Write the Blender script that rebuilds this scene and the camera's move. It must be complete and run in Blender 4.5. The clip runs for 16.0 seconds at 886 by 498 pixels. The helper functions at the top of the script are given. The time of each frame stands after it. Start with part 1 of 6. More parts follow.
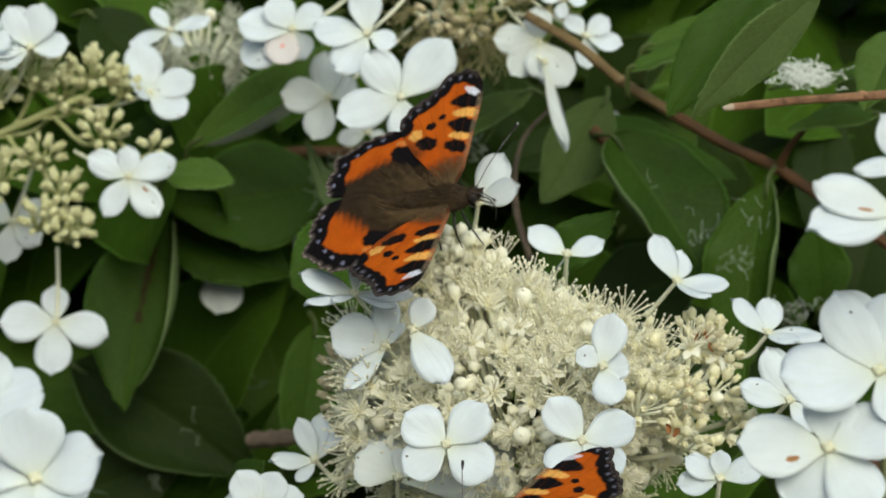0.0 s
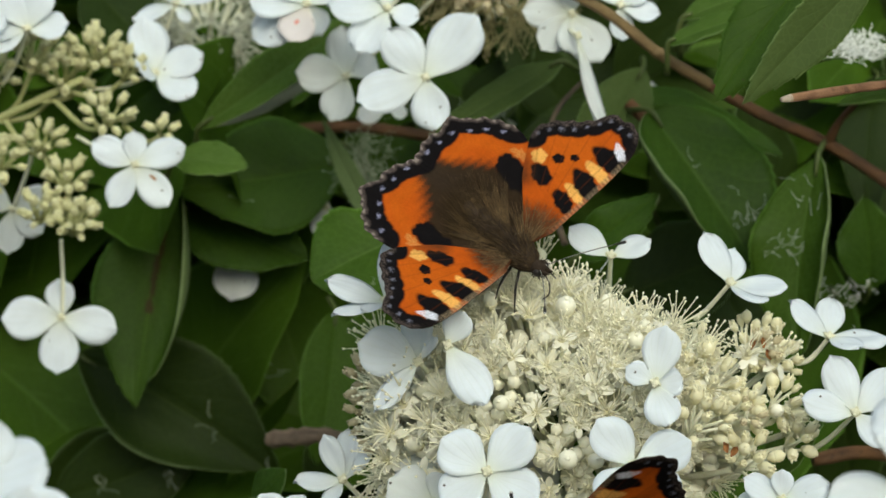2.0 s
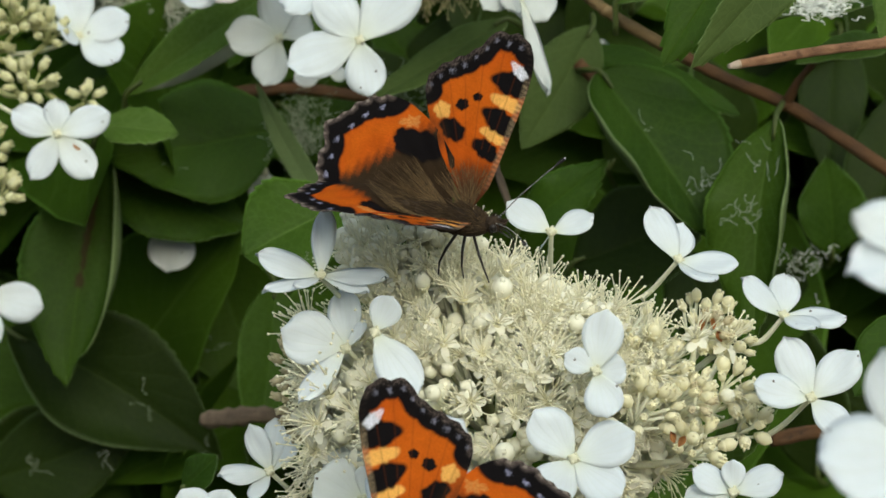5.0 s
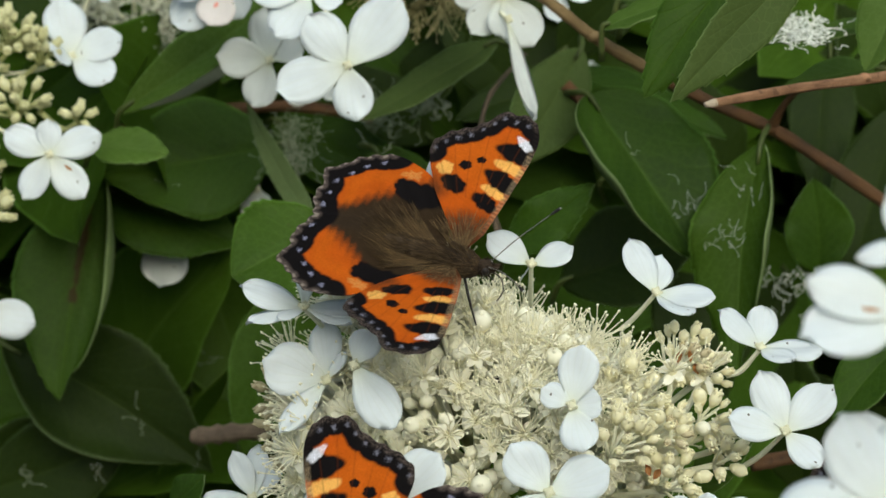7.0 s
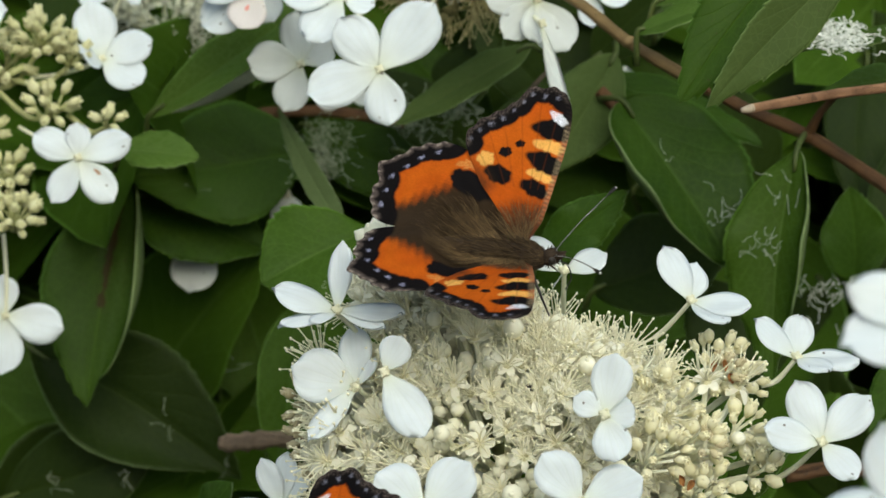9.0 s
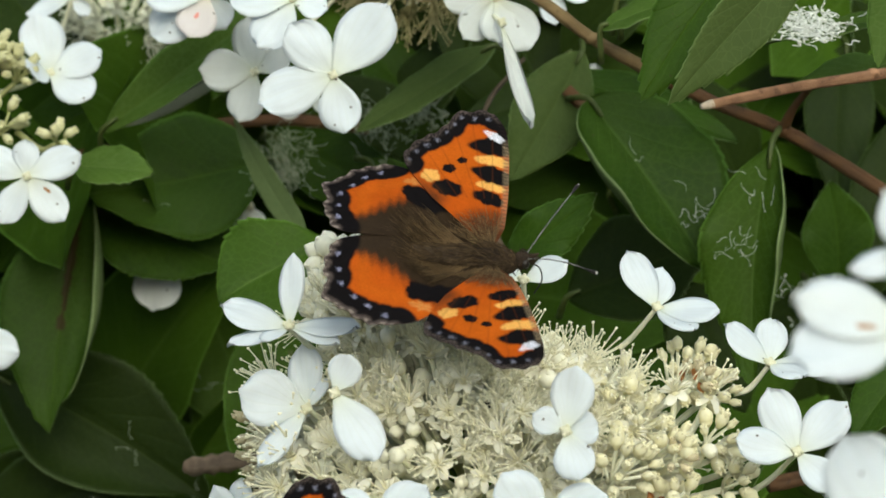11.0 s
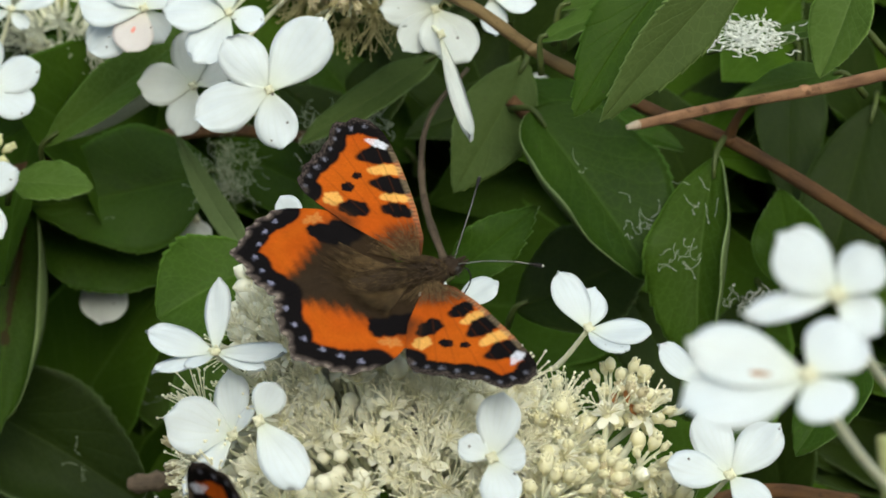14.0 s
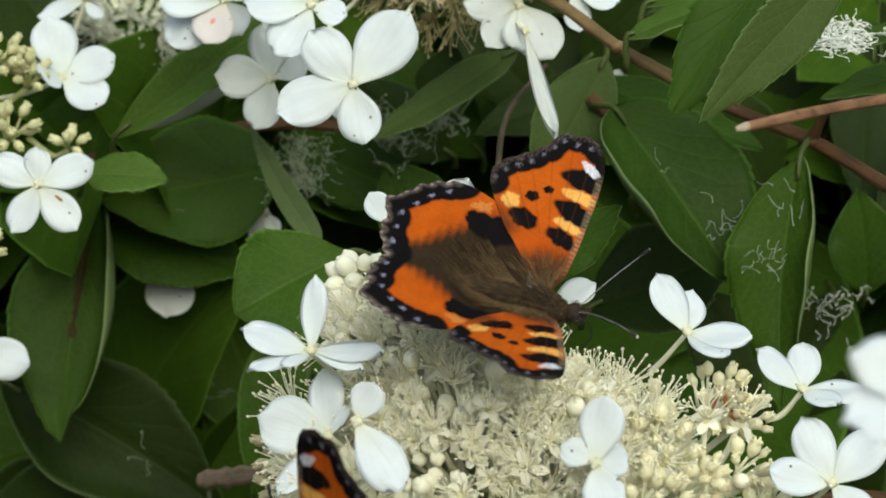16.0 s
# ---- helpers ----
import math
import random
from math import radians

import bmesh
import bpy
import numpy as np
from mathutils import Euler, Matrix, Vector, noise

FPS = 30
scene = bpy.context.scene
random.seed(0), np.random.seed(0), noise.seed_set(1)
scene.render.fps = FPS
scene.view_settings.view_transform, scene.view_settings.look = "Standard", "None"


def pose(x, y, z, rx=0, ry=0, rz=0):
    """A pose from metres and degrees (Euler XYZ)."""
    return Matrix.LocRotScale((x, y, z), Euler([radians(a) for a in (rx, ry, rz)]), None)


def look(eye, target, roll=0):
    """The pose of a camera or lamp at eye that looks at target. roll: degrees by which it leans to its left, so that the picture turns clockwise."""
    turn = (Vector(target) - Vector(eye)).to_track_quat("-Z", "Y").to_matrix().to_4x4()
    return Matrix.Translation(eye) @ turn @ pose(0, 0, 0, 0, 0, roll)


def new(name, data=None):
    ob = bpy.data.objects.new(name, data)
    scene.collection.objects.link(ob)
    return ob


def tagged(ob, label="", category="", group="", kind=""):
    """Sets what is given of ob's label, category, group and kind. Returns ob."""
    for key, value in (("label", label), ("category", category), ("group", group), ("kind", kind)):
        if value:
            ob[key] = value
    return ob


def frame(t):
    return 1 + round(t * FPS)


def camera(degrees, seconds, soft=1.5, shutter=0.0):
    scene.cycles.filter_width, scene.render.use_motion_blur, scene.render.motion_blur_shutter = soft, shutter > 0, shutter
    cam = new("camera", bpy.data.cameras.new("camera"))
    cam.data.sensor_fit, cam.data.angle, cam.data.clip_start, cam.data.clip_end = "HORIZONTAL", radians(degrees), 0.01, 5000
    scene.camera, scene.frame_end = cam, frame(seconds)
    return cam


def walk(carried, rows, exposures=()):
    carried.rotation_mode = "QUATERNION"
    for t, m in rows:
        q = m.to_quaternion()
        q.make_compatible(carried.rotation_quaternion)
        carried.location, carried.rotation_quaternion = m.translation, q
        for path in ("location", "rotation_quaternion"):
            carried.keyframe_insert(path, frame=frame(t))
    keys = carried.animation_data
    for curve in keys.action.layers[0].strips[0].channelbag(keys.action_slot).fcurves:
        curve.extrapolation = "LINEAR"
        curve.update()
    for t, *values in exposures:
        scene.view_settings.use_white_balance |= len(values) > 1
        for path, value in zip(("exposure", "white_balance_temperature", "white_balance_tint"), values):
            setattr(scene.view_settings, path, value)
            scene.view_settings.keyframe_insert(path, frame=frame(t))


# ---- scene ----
# All places below are in millimetres from ORIGIN, the middle of the flower head: x to the right, y away, z up.
MM = 0.001
ORIGIN = Vector((0.0, 0.0, 1.1))

cam = camera(21, 16.0, soft=1.6)
cam.data.dof.use_dof = True
cam.data.dof.focus_distance = 0.342
cam.data.dof.aperture_fstop = 48.0
# seconds, eye (metres), pitch, roll, yaw (degrees)
PATH = [
    (0, -0.00694, -0.39582, 1.06829, 6.528, 1.781, 0.983),
    (0.5, -0.01299, -0.38854, 1.07423, 6.069, 1.766, 1.049),
    (1, -0.01518, -0.37688, 1.08041, 5.183, 1.797, 1.036),
    (1.5, -0.01230, -0.37190, 1.08136, 5.060, 1.351, 1.383),
    (2, -0.01212, -0.36793, 1.08517, 4.475, 0.832, 1.070),
    (2.5, -0.00630, -0.36162, 1.08710, 4.056, 0.527, 1.073),
    (3, -0.00871, -0.35369, 1.09329, 3.297, 0.079, 0.946),
    (3.5, -0.00480, -0.34990, 1.09260, 3.116, -0.274, 0.895),
    (3.7, -0.00499, -0.34812, 1.09166, 3.130, 0.048, 0.601),
    (5.8, -0.00451, -0.34616, 1.09538, 2.646, 0.320, 0.772),
    (6, -0.00146, -0.34940, 1.09813, 2.454, 0.269, 0.929),
    (6.5, 0.00259, -0.35482, 1.09922, 2.444, 0.237, 1.230),
    (7, 0.00000, -0.35075, 1.10000, 2.509, 0.520, 0.989),
    (7.5, 0.00591, -0.35283, 1.09935, 2.745, 0.531, 1.493),
    (8, -0.00129, -0.35211, 1.09851, 2.708, 1.052, 1.612),
    (10.3, 0.00411, -0.33553, 1.10157, 2.834, 0.250, 2.074),
    (10.5, 0.00505, -0.33411, 1.10122, 2.879, -0.066, 1.972),
    (11, 0.00740, -0.33057, 1.10170, 2.782, -0.819, 2.006),
    (11.5, 0.00901, -0.32852, 1.10443, 2.657, -1.476, 2.058),
    (12, 0.00731, -0.32640, 1.10499, 2.500, -1.505, 1.907),
    (12.5, 0.00946, -0.32509, 1.10261, 2.487, -1.379, 1.914),
    (13, 0.01060, -0.32558, 1.10677, 2.289, -1.647, 1.937),
    (13.5, 0.01226, -0.32443, 1.10637, 2.273, -1.484, 1.807),
    (14, 0.01650, -0.32618, 1.10716, 2.349, -1.371, 1.915),
    (14.5, 0.01294, -0.32543, 1.10674, 2.341, -0.805, 1.903),
    (15, 0.01183, -0.32527, 1.10774, 2.354, -0.585, 2.081),
    (15.5, 0.00724, -0.32232, 1.10873, 2.231, -0.453, 2.023),
    (16, 0.00448, -0.32199, 1.10872, 2.132, -0.561, 2.123),
]


def aim(x, y, z, pitch, roll, yaw):
    return pose(x, y, z, 90 + pitch, 0, yaw) @ pose(0, 0, 0, 0, 0, roll)


walk(cam, [(t, aim(*p)) for t, *p in PATH], exposures=[(0, -0.11, 5750, -3.0), (8, -0.08, 5750, -3.0), (11, 0.05, 5750, -3.0), (16, 0.03, 5750, -3.0)])

# ---- light: a bright overcast day, light from above and behind the camera ----
world = bpy.data.worlds.new("world")
scene.world = world
world.use_nodes = True
wn = world.node_tree
sky = wn.nodes.new("ShaderNodeTexSky")
sky.sky_type = "NISHITA"
sky.sun_disc = False
sky.sun_elevation = radians(21)
sky.sun_rotation = radians(167)
sky.dust_density = 8.0
sky.air_density = 0.7
wn.links.new(sky.outputs[0], wn.nodes["Background"].inputs[0])
wn.nodes["Background"].inputs[1].default_value = 0.15
sun = new("sun", bpy.data.lights.new("sun", "SUN"))
sun.data.energy = 1.6
sun.data.angle = radians(150)
sun.data.color = (1.0, 0.985, 0.955)
sun.matrix_basis = look((0.5, -2.15, 1.92), (0, 0, 1.1))


# ---- materials ----
def material(name, rough=0.6, metal=0.0, spec=0.4):
    m = bpy.data.materials.new(name)
    m.use_nodes = True
    nt = m.node_tree
    b = nt.nodes["Principled BSDF"]
    b.inputs["Roughness"].default_value = rough
    b.inputs["Metallic"].default_value = metal
    b.inputs["Specular IOR Level"].default_value = spec
    return m, nt, b


def node(nt, kind, **values):
    n = nt.nodes.new(kind)
    for key, v in values.items():
        n.inputs[key.replace("_", " ")].default_value = v
    return n


def math_node(nt, op, a, b=None, c=None):
    n = nt.nodes.new("ShaderNodeMath")
    n.operation = op
    for slot, v in enumerate((a, b, c)):
        if v is None:
            continue
        if isinstance(v, (int, float)):
            n.inputs[slot].default_value = v
        else:
            nt.links.new(v, n.inputs[slot])
    return n.outputs[0]


def ramp(nt, fac, stops):
    r = nt.nodes.new("ShaderNodeValToRGB")
    e = r.color_ramp.elements
    while len(e) < len(stops):
        e.new(0.5)
    for k, (p, c) in enumerate(stops):
        e[k].position = p
        e[k].color = (*c, 1) if len(c) == 3 else c
    nt.links.new(fac, r.inputs[0])
    return r.outputs[0]


def mix(nt, fac, a, b, blend="MIX"):
    n = nt.nodes.new("ShaderNodeMix")
    n.data_type = "RGBA"
    n.blend_type = blend
    for slot, v in ((0, fac), (6, a), (7, b)):
        if isinstance(v, (int, float)):
            n.inputs[slot].default_value = v
        elif isinstance(v, tuple):
            n.inputs[slot].default_value = (*v, 1)
        else:
            nt.links.new(v, n.inputs[slot])
    return n.outputs[2]


def noise_tex(nt, scale, detail=3.0, vector=None, rough=0.55):
    n = node(nt, "ShaderNodeTexNoise", Scale=scale, Detail=detail, Roughness=rough)
    if vector is not None:
        nt.links.new(vector, n.inputs["Vector"])
    return n.outputs["Fac"]


def coords(nt, kind="Object"):
    return nt.nodes.new("ShaderNodeTexCoord").outputs[kind]


def bump(nt, b, height, strength=0.3, distance=0.0004):
    n = node(nt, "ShaderNodeBump", Strength=strength, Distance=distance)
    nt.links.new(height, n.inputs["Height"])
    nt.links.new(n.outputs[0], b.inputs["Normal"])


def thin(nt, b, share, color):
    """Lets part of the light through a petal or leaf."""
    tr = nt.nodes.new("ShaderNodeBsdfTranslucent")
    mx = nt.nodes.new("ShaderNodeMixShader")
    mx.inputs[0].default_value = share
    if isinstance(color, tuple):
        tr.inputs[0].default_value = (*color, 1)
    else:
        nt.links.new(color, tr.inputs[0])
    nt.links.new(b.outputs[0], mx.inputs[1])
    nt.links.new(tr.outputs[0], mx.inputs[2])
    nt.links.new(mx.outputs[0], nt.nodes["Material Output"].inputs[0])


def random_of(nt):
    return nt.nodes.new("ShaderNodeObjectInfo").outputs["Random"]


def world_coords(nt):
    return nt.nodes.new("ShaderNodeNewGeometry").outputs["Position"]


def petal_material(name, white, tint=None, blot_at=None):
    m, nt, b = material(name, 0.7, spec=0.1)
    uv = coords(nt, "UV")
    sep = nt.nodes.new("ShaderNodeSeparateXYZ")
    nt.links.new(uv, sep.inputs[0])
    pos = world_coords(nt)
    # faint veins that run out from the base, blotches, and tiny brown specks
    fan = math_node(nt, "DIVIDE", sep.outputs[0], math_node(nt, "ADD", sep.outputs[1], 0.25))
    vein = math_node(nt, "SINE", math_node(nt, "MULTIPLY", fan, 34.0))
    vein = math_node(nt, "POWER", math_node(nt, "MULTIPLY_ADD", vein, 0.5, 0.5), 6.0)
    blotch = noise_tex(nt, 260.0, 4.0, pos)
    base = ramp(nt, blotch, [(0.3, tuple(c * 0.93 for c in white)), (0.65, white)])
    base = mix(nt, math_node(nt, "MULTIPLY", vein, 0.10), base, (0.62, 0.66, 0.56))
    cream = math_node(nt, "SUBTRACT", 1.0, sep.outputs[1])
    cream = math_node(nt, "POWER", cream, 5.0)
    base = mix(nt, math_node(nt, "MULTIPLY", cream, 0.5), base, (0.72, 0.74, 0.46))
    if tint:
        base = mix(nt, 0.25, base, tint)
    if blot_at:
        du = math_node(nt, "MULTIPLY", math_node(nt, "SUBTRACT", sep.outputs[0], blot_at[0]), 1.5)
        dv = math_node(nt, "SUBTRACT", sep.outputs[1], blot_at[1])
        off = math_node(nt, "SQRT", math_node(nt, "ADD", math_node(nt, "MULTIPLY", du, du), math_node(nt, "MULTIPLY", dv, dv)))
        off = math_node(nt, "ADD", off, math_node(nt, "MULTIPLY", noise_tex(nt, 500.0, 3.0, pos), 0.08))
        base = mix(nt, math_node(nt, "LESS_THAN", off, 0.12), base, (0.78, 0.36, 0.31) if tint else (0.42, 0.22, 0.09))
    vor = node(nt, "ShaderNodeTexVoronoi", Scale=400.0, Randomness=1.0)
    nt.links.new(pos, vor.inputs["Vector"])
    dot = math_node(nt, "LESS_THAN", vor.outputs["Distance"], 0.085)
    keep = nt.nodes.new("ShaderNodeSeparateColor")
    nt.links.new(vor.outputs["Color"], keep.inputs[0])
    dot = math_node(nt, "MULTIPLY", dot, math_node(nt, "GREATER_THAN", keep.outputs[0], 0.55))
    base = mix(nt, math_node(nt, "MULTIPLY", dot, 0.85), base, (0.07, 0.05, 0.035))
    nt.links.new(base, b.inputs["Base Color"])
    bump(nt, b, math_node(nt, "ADD", math_node(nt, "MULTIPLY", vein, -0.5), blotch), 0.12, 0.0003)
    thin(nt, b, 0.39, base)
    return m


def leaf_material(name, dark, light, vein_color, gloss=0.42, through_share=0.2, stained=False):
    m, nt, b = material(name, gloss, spec=0.10)
    uv = coords(nt, "UV")
    sep = nt.nodes.new("ShaderNodeSeparateXYZ")
    nt.links.new(uv, sep.inputs[0])
    side = math_node(nt, "ABSOLUTE", sep.outputs[0])
    pos = world_coords(nt)
    wob = noise_tex(nt, 90.0, 2.0, pos)
    # side veins slant up from the midrib
    run = math_node(nt, "MULTIPLY_ADD", side, -1.15, sep.outputs[1])
    run = math_node(nt, "MULTIPLY_ADD", math_node(nt, "MULTIPLY", side, side), 0.9, run)
    run = math_node(nt, "ADD", run, math_node(nt, "MULTIPLY", wob, 0.11))
    saw = math_node(nt, "FRACT", math_node(nt, "MULTIPLY", run, 8.0))
    tri = math_node(nt, "ABSOLUTE", math_node(nt, "SUBTRACT", saw, 0.5))
    lateral = math_node(nt, "SUBTRACT", 1.0, math_node(nt, "MINIMUM", math_node(nt, "MULTIPLY", tri, 11.0), 1.0))
    mid = math_node(nt, "SUBTRACT", 1.0, math_node(nt, "MINIMUM", math_node(nt, "MULTIPLY", side, 45.0), 1.0))
    net = node(nt, "ShaderNodeTexVoronoi", Scale=620.0)
    net.feature = "DISTANCE_TO_EDGE"
    nt.links.new(pos, net.inputs["Vector"])
    mesh_line = math_node(nt, "LESS_THAN", net.outputs["Distance"], 0.06)
    vein = math_node(nt, "MAXIMUM", math_node(nt, "MULTIPLY", lateral, 0.32), mid)
    patch = noise_tex(nt, 55.0, 5.0, pos)
    base = ramp(nt, patch, [(0.3, dark), (0.72, light)])
    tone = random_of(nt)
    base = mix(nt, math_node(nt, "MULTIPLY", tone, 0.55), base, tuple(0.6 * c for c in light))
    base = mix(nt, math_node(nt, "MULTIPLY", vein, 0.42), base, vein_color)
    base = mix(nt, math_node(nt, "MULTIPLY", mesh_line, 0.15), base, vein_color)
    edge = math_node(nt, "GREATER_THAN", math_node(nt, "MULTIPLY_ADD", wob, 0.02, side), 0.492)
    base = mix(nt, math_node(nt, "MULTIPLY", edge, 0.4), base, tuple(min(1, 2.4 * c + 0.03) for c in light))
    speck = math_node(nt, "GREATER_THAN", noise_tex(nt, 900.0, 2.0, pos), 0.73)
    base = mix(nt, math_node(nt, "MULTIPLY", speck, 0.5), base, (0.05, 0.035, 0.02))
    if stained:
        blot = noise_tex(nt, 420.0, 3.0, pos)
        near = math_node(nt, "LESS_THAN", math_node(nt, "ADD", side, math_node(nt, "MULTIPLY", blot, 0.10)), 0.078)
        span = math_node(nt, "LESS_THAN", math_node(nt, "ABSOLUTE", math_node(nt, "SUBTRACT", sep.outputs[1], 0.36)), 0.24)
        base = mix(nt, math_node(nt, "MULTIPLY", math_node(nt, "MULTIPLY", near, span), 0.85), base, (0.036, 0.017, 0.008))
    nt.links.new(base, b.inputs["Base Color"])
    rough = math_node(nt, "MULTIPLY_ADD", noise_tex(nt, 140.0, 3.0, pos), 0.3, gloss - 0.15)
    nt.links.new(rough, b.inputs["Roughness"])
    h = math_node(nt, "MULTIPLY_ADD", vein, -0.45, math_node(nt, "MULTIPLY", patch, 0.9))
    h = math_node(nt, "MULTIPLY_ADD", mesh_line, -0.4, h)
    bump(nt, b, h, 0.5, 0.0008)
    thin(nt, b, through_share, mix(nt, 0.4, base, (0.15, 0.20, 0.02)))
    return m


def plain_material(name, low, high, scale, rough=0.6, through_share=0.0, bumpy=0.3, spec=0.35):
    m, nt, b = material(name, rough, spec=spec)
    pos = world_coords(nt)
    coarse, fine = noise_tex(nt, scale, 4.0, pos), noise_tex(nt, scale * 6, 3.0, pos)
    base = ramp(nt, math_node(nt, "MULTIPLY_ADD", fine, 0.4, math_node(nt, "MULTIPLY", coarse, 0.6)), [(0.32, low), (0.68, high)])
    base = mix(nt, math_node(nt, "MULTIPLY", random_of(nt), 0.35), base, low)
    nt.links.new(base, b.inputs["Base Color"])
    bump(nt, b, fine, bumpy, 0.0003)
    if through_share:
        thin(nt, b, through_share, base)
    return m


def bark_material(name, low, high):
    m, nt, b = material(name, 0.7)
    uv = coords(nt, "UV")
    mp = nt.nodes.new("ShaderNodeMapping")
    mp.inputs["Scale"].default_value = (26.0, 2.5, 1.0)
    nt.links.new(uv, mp.inputs[0])
    streak = noise_tex(nt, 1.6, 6.0, mp.outputs[0])
    pos = world_coords(nt)
    blot = noise_tex(nt, 170.0, 4.0, pos)
    base = ramp(nt, math_node(nt, "MULTIPLY_ADD", streak, 0.5, math_node(nt, "MULTIPLY", blot, 0.5)), [(0.35, low), (0.62, high)])
    pore = math_node(nt, "GREATER_THAN", noise_tex(nt, 700.0, 2.0, pos), 0.66)
    base = mix(nt, math_node(nt, "MULTIPLY", pore, 0.5), base, tuple(0.45 * c for c in low))
    nt.links.new(base, b.inputs["Base Color"])
    bump(nt, b, math_node(nt, "ADD", streak, blot), 0.7, 0.0005)
    return m


def wing_material():
    m, nt, b = material("wing_scales", 0.85, spec=0.06)
    at = nt.nodes.new("ShaderNodeAttribute")
    at.attribute_name = "tone"
    pos = coords(nt, "Object")
    grain = noise_tex(nt, 5200.0, 2.0, pos)
    patch = noise_tex(nt, 500.0, 3.0, pos)
    lift = math_node(nt, "MULTIPLY_ADD", grain, 0.8, 0.6)
    lift = math_node(nt, "MULTIPLY", lift, math_node(nt, "MULTIPLY_ADD", patch, 0.4, 0.8))
    tint = nt.nodes.new("ShaderNodeCombineColor")
    for k in range(3):
        nt.links.new(lift, tint.inputs[k])
    base = mix(nt, 1.0, at.outputs["Color"], tint.outputs[0], "MULTIPLY")
    nt.links.new(base, b.inputs["Base Color"])
    bump(nt, b, grain, 0.5, 0.00012)
    thin(nt, b, 0.2, base)
    return m


PETAL = petal_material("white_petal", (0.79, 0.84, 0.89))
# white petal greyed down, so its base colour carries the shade
PETAL_SHADE = petal_material("shaded_white_petal", (0.72, 0.755, 0.755))
PETAL_PINK = petal_material("pink_flushed_petal", (0.78, 0.78, 0.79), (0.80, 0.64, 0.62), blot_at=(0.05, 0.45))
PETAL_SPOTTED = petal_material("brown_spotted_petal", (0.80, 0.845, 0.875), blot_at=(-0.22, 0.36))
FLORET_EYE = plain_material("floret_eye", (0.62, 0.62, 0.42), (0.78, 0.76, 0.60), 900.0, 0.6, 0.15)
FLOWER_PETAL = plain_material("small_flower_petal", (0.965, 0.945, 0.80), (0.98, 0.97, 0.88), 300.0, 0.6, 0.34, 0.1, 0.1)
STAMEN = plain_material("stamen_cream", (0.965, 0.935, 0.73), (0.98, 0.96, 0.83), 500.0, 0.6, 0.34, 0.2, 0.1)
BUD = plain_material("bud_cream", (0.90, 0.86, 0.60), (0.95, 0.925, 0.74), 420.0, 0.5, 0.4, 0.3, 0.2)
BUD_WHITE = plain_material("bud_white", (0.94, 0.925, 0.76), (0.965, 0.955, 0.84), 300.0, 0.5, 0.28, 0.3, 0.15)
BUD_GREEN = plain_material("bud_greenish", (0.62, 0.61, 0.32), (0.84, 0.83, 0.58), 420.0, 0.5, 0.3, 0.3, 0.2)
STALK_GREEN = plain_material("bud_stalk_green", (0.40, 0.42, 0.17), (0.60, 0.61, 0.33), 260.0, 0.55, 0.2)
BUD_TAN = plain_material("bud_tan", (0.42, 0.36, 0.20), (0.66, 0.60, 0.42), 400.0, 0.6, 0.1)
STALK = plain_material("green_stalk", (0.84, 0.84, 0.66), (0.93, 0.93, 0.81), 260.0, 0.55, 0.4, 0.3, 0.15)
SPENT = plain_material("spent_stamens", (0.30, 0.27, 0.12), (0.52, 0.48, 0.27), 500.0, 0.7, 0.3, 0.2, 0.1)
FADED = plain_material("faded_stamens", (0.56, 0.58, 0.46), (0.74, 0.75, 0.64), 500.0, 0.7, 0.3, 0.2, 0.1)
WITHERED = plain_material("withered_petal_rust", (0.24, 0.09, 0.025), (0.50, 0.26, 0.09), 600.0, 0.7, 0.2)
STEM = plain_material("stem_green", (0.26, 0.28, 0.10), (0.50, 0.50, 0.26), 200.0, 0.55)
LEAF = leaf_material("leaf_green", (0.017, 0.041, 0.0028), (0.036, 0.077, 0.0045), (0.075, 0.132, 0.015), 0.5)
LEAF_STAINED = leaf_material("leaf_stained", (0.019, 0.043, 0.003), (0.040, 0.083, 0.005), (0.075, 0.132, 0.015), 0.5, stained=True)
LEAF_YOUNG = leaf_material("leaf_light_green", (0.052, 0.098, 0.013), (0.088, 0.152, 0.023), (0.14, 0.21, 0.06), 0.5)
LEAF_MID = leaf_material("leaf_fresh_green", (0.030, 0.065, 0.004), (0.058, 0.114, 0.007), (0.10, 0.168, 0.028), 0.5)
# the leaf green again, with the shade of the shrub's hollows in its colour
LEAF_SHADE = leaf_material("leaf_shaded_green", (0.011, 0.022, 0.0024), (0.021, 0.038, 0.004), (0.038, 0.060, 0.010), 0.55)
LEAF_GREY = leaf_material("leaf_grey_green", (0.052, 0.083, 0.020), (0.080, 0.120, 0.030), (0.12, 0.165, 0.05), 0.6)
LEAF_PALE = leaf_material("leaf_pale_underside", (0.24, 0.27, 0.18), (0.34, 0.37, 0.26), (0.36, 0.40, 0.28), 0.7)
LEAF_UNDER = leaf_material("leaf_underside", (0.085, 0.125, 0.045), (0.125, 0.170, 0.066), (0.15, 0.20, 0.085), 0.7)
BARK = bark_material("bark_brown", (0.045, 0.022, 0.008), (0.13, 0.062, 0.020))
BARK_TAN = bark_material("bark_young_tan", (0.105, 0.070, 0.026), (0.24, 0.165, 0.070))
BARK_OLD = bark_material("bark_grey_brown", (0.035, 0.026, 0.018), (0.17, 0.125, 0.085))
BARK_DRY = bark_material("bark_dry", (0.10, 0.042, 0.018), (0.37, 0.205, 0.105))
BARK_PALE = bark_material("bark_broken", (0.30, 0.22, 0.15), (0.55, 0.47, 0.36))
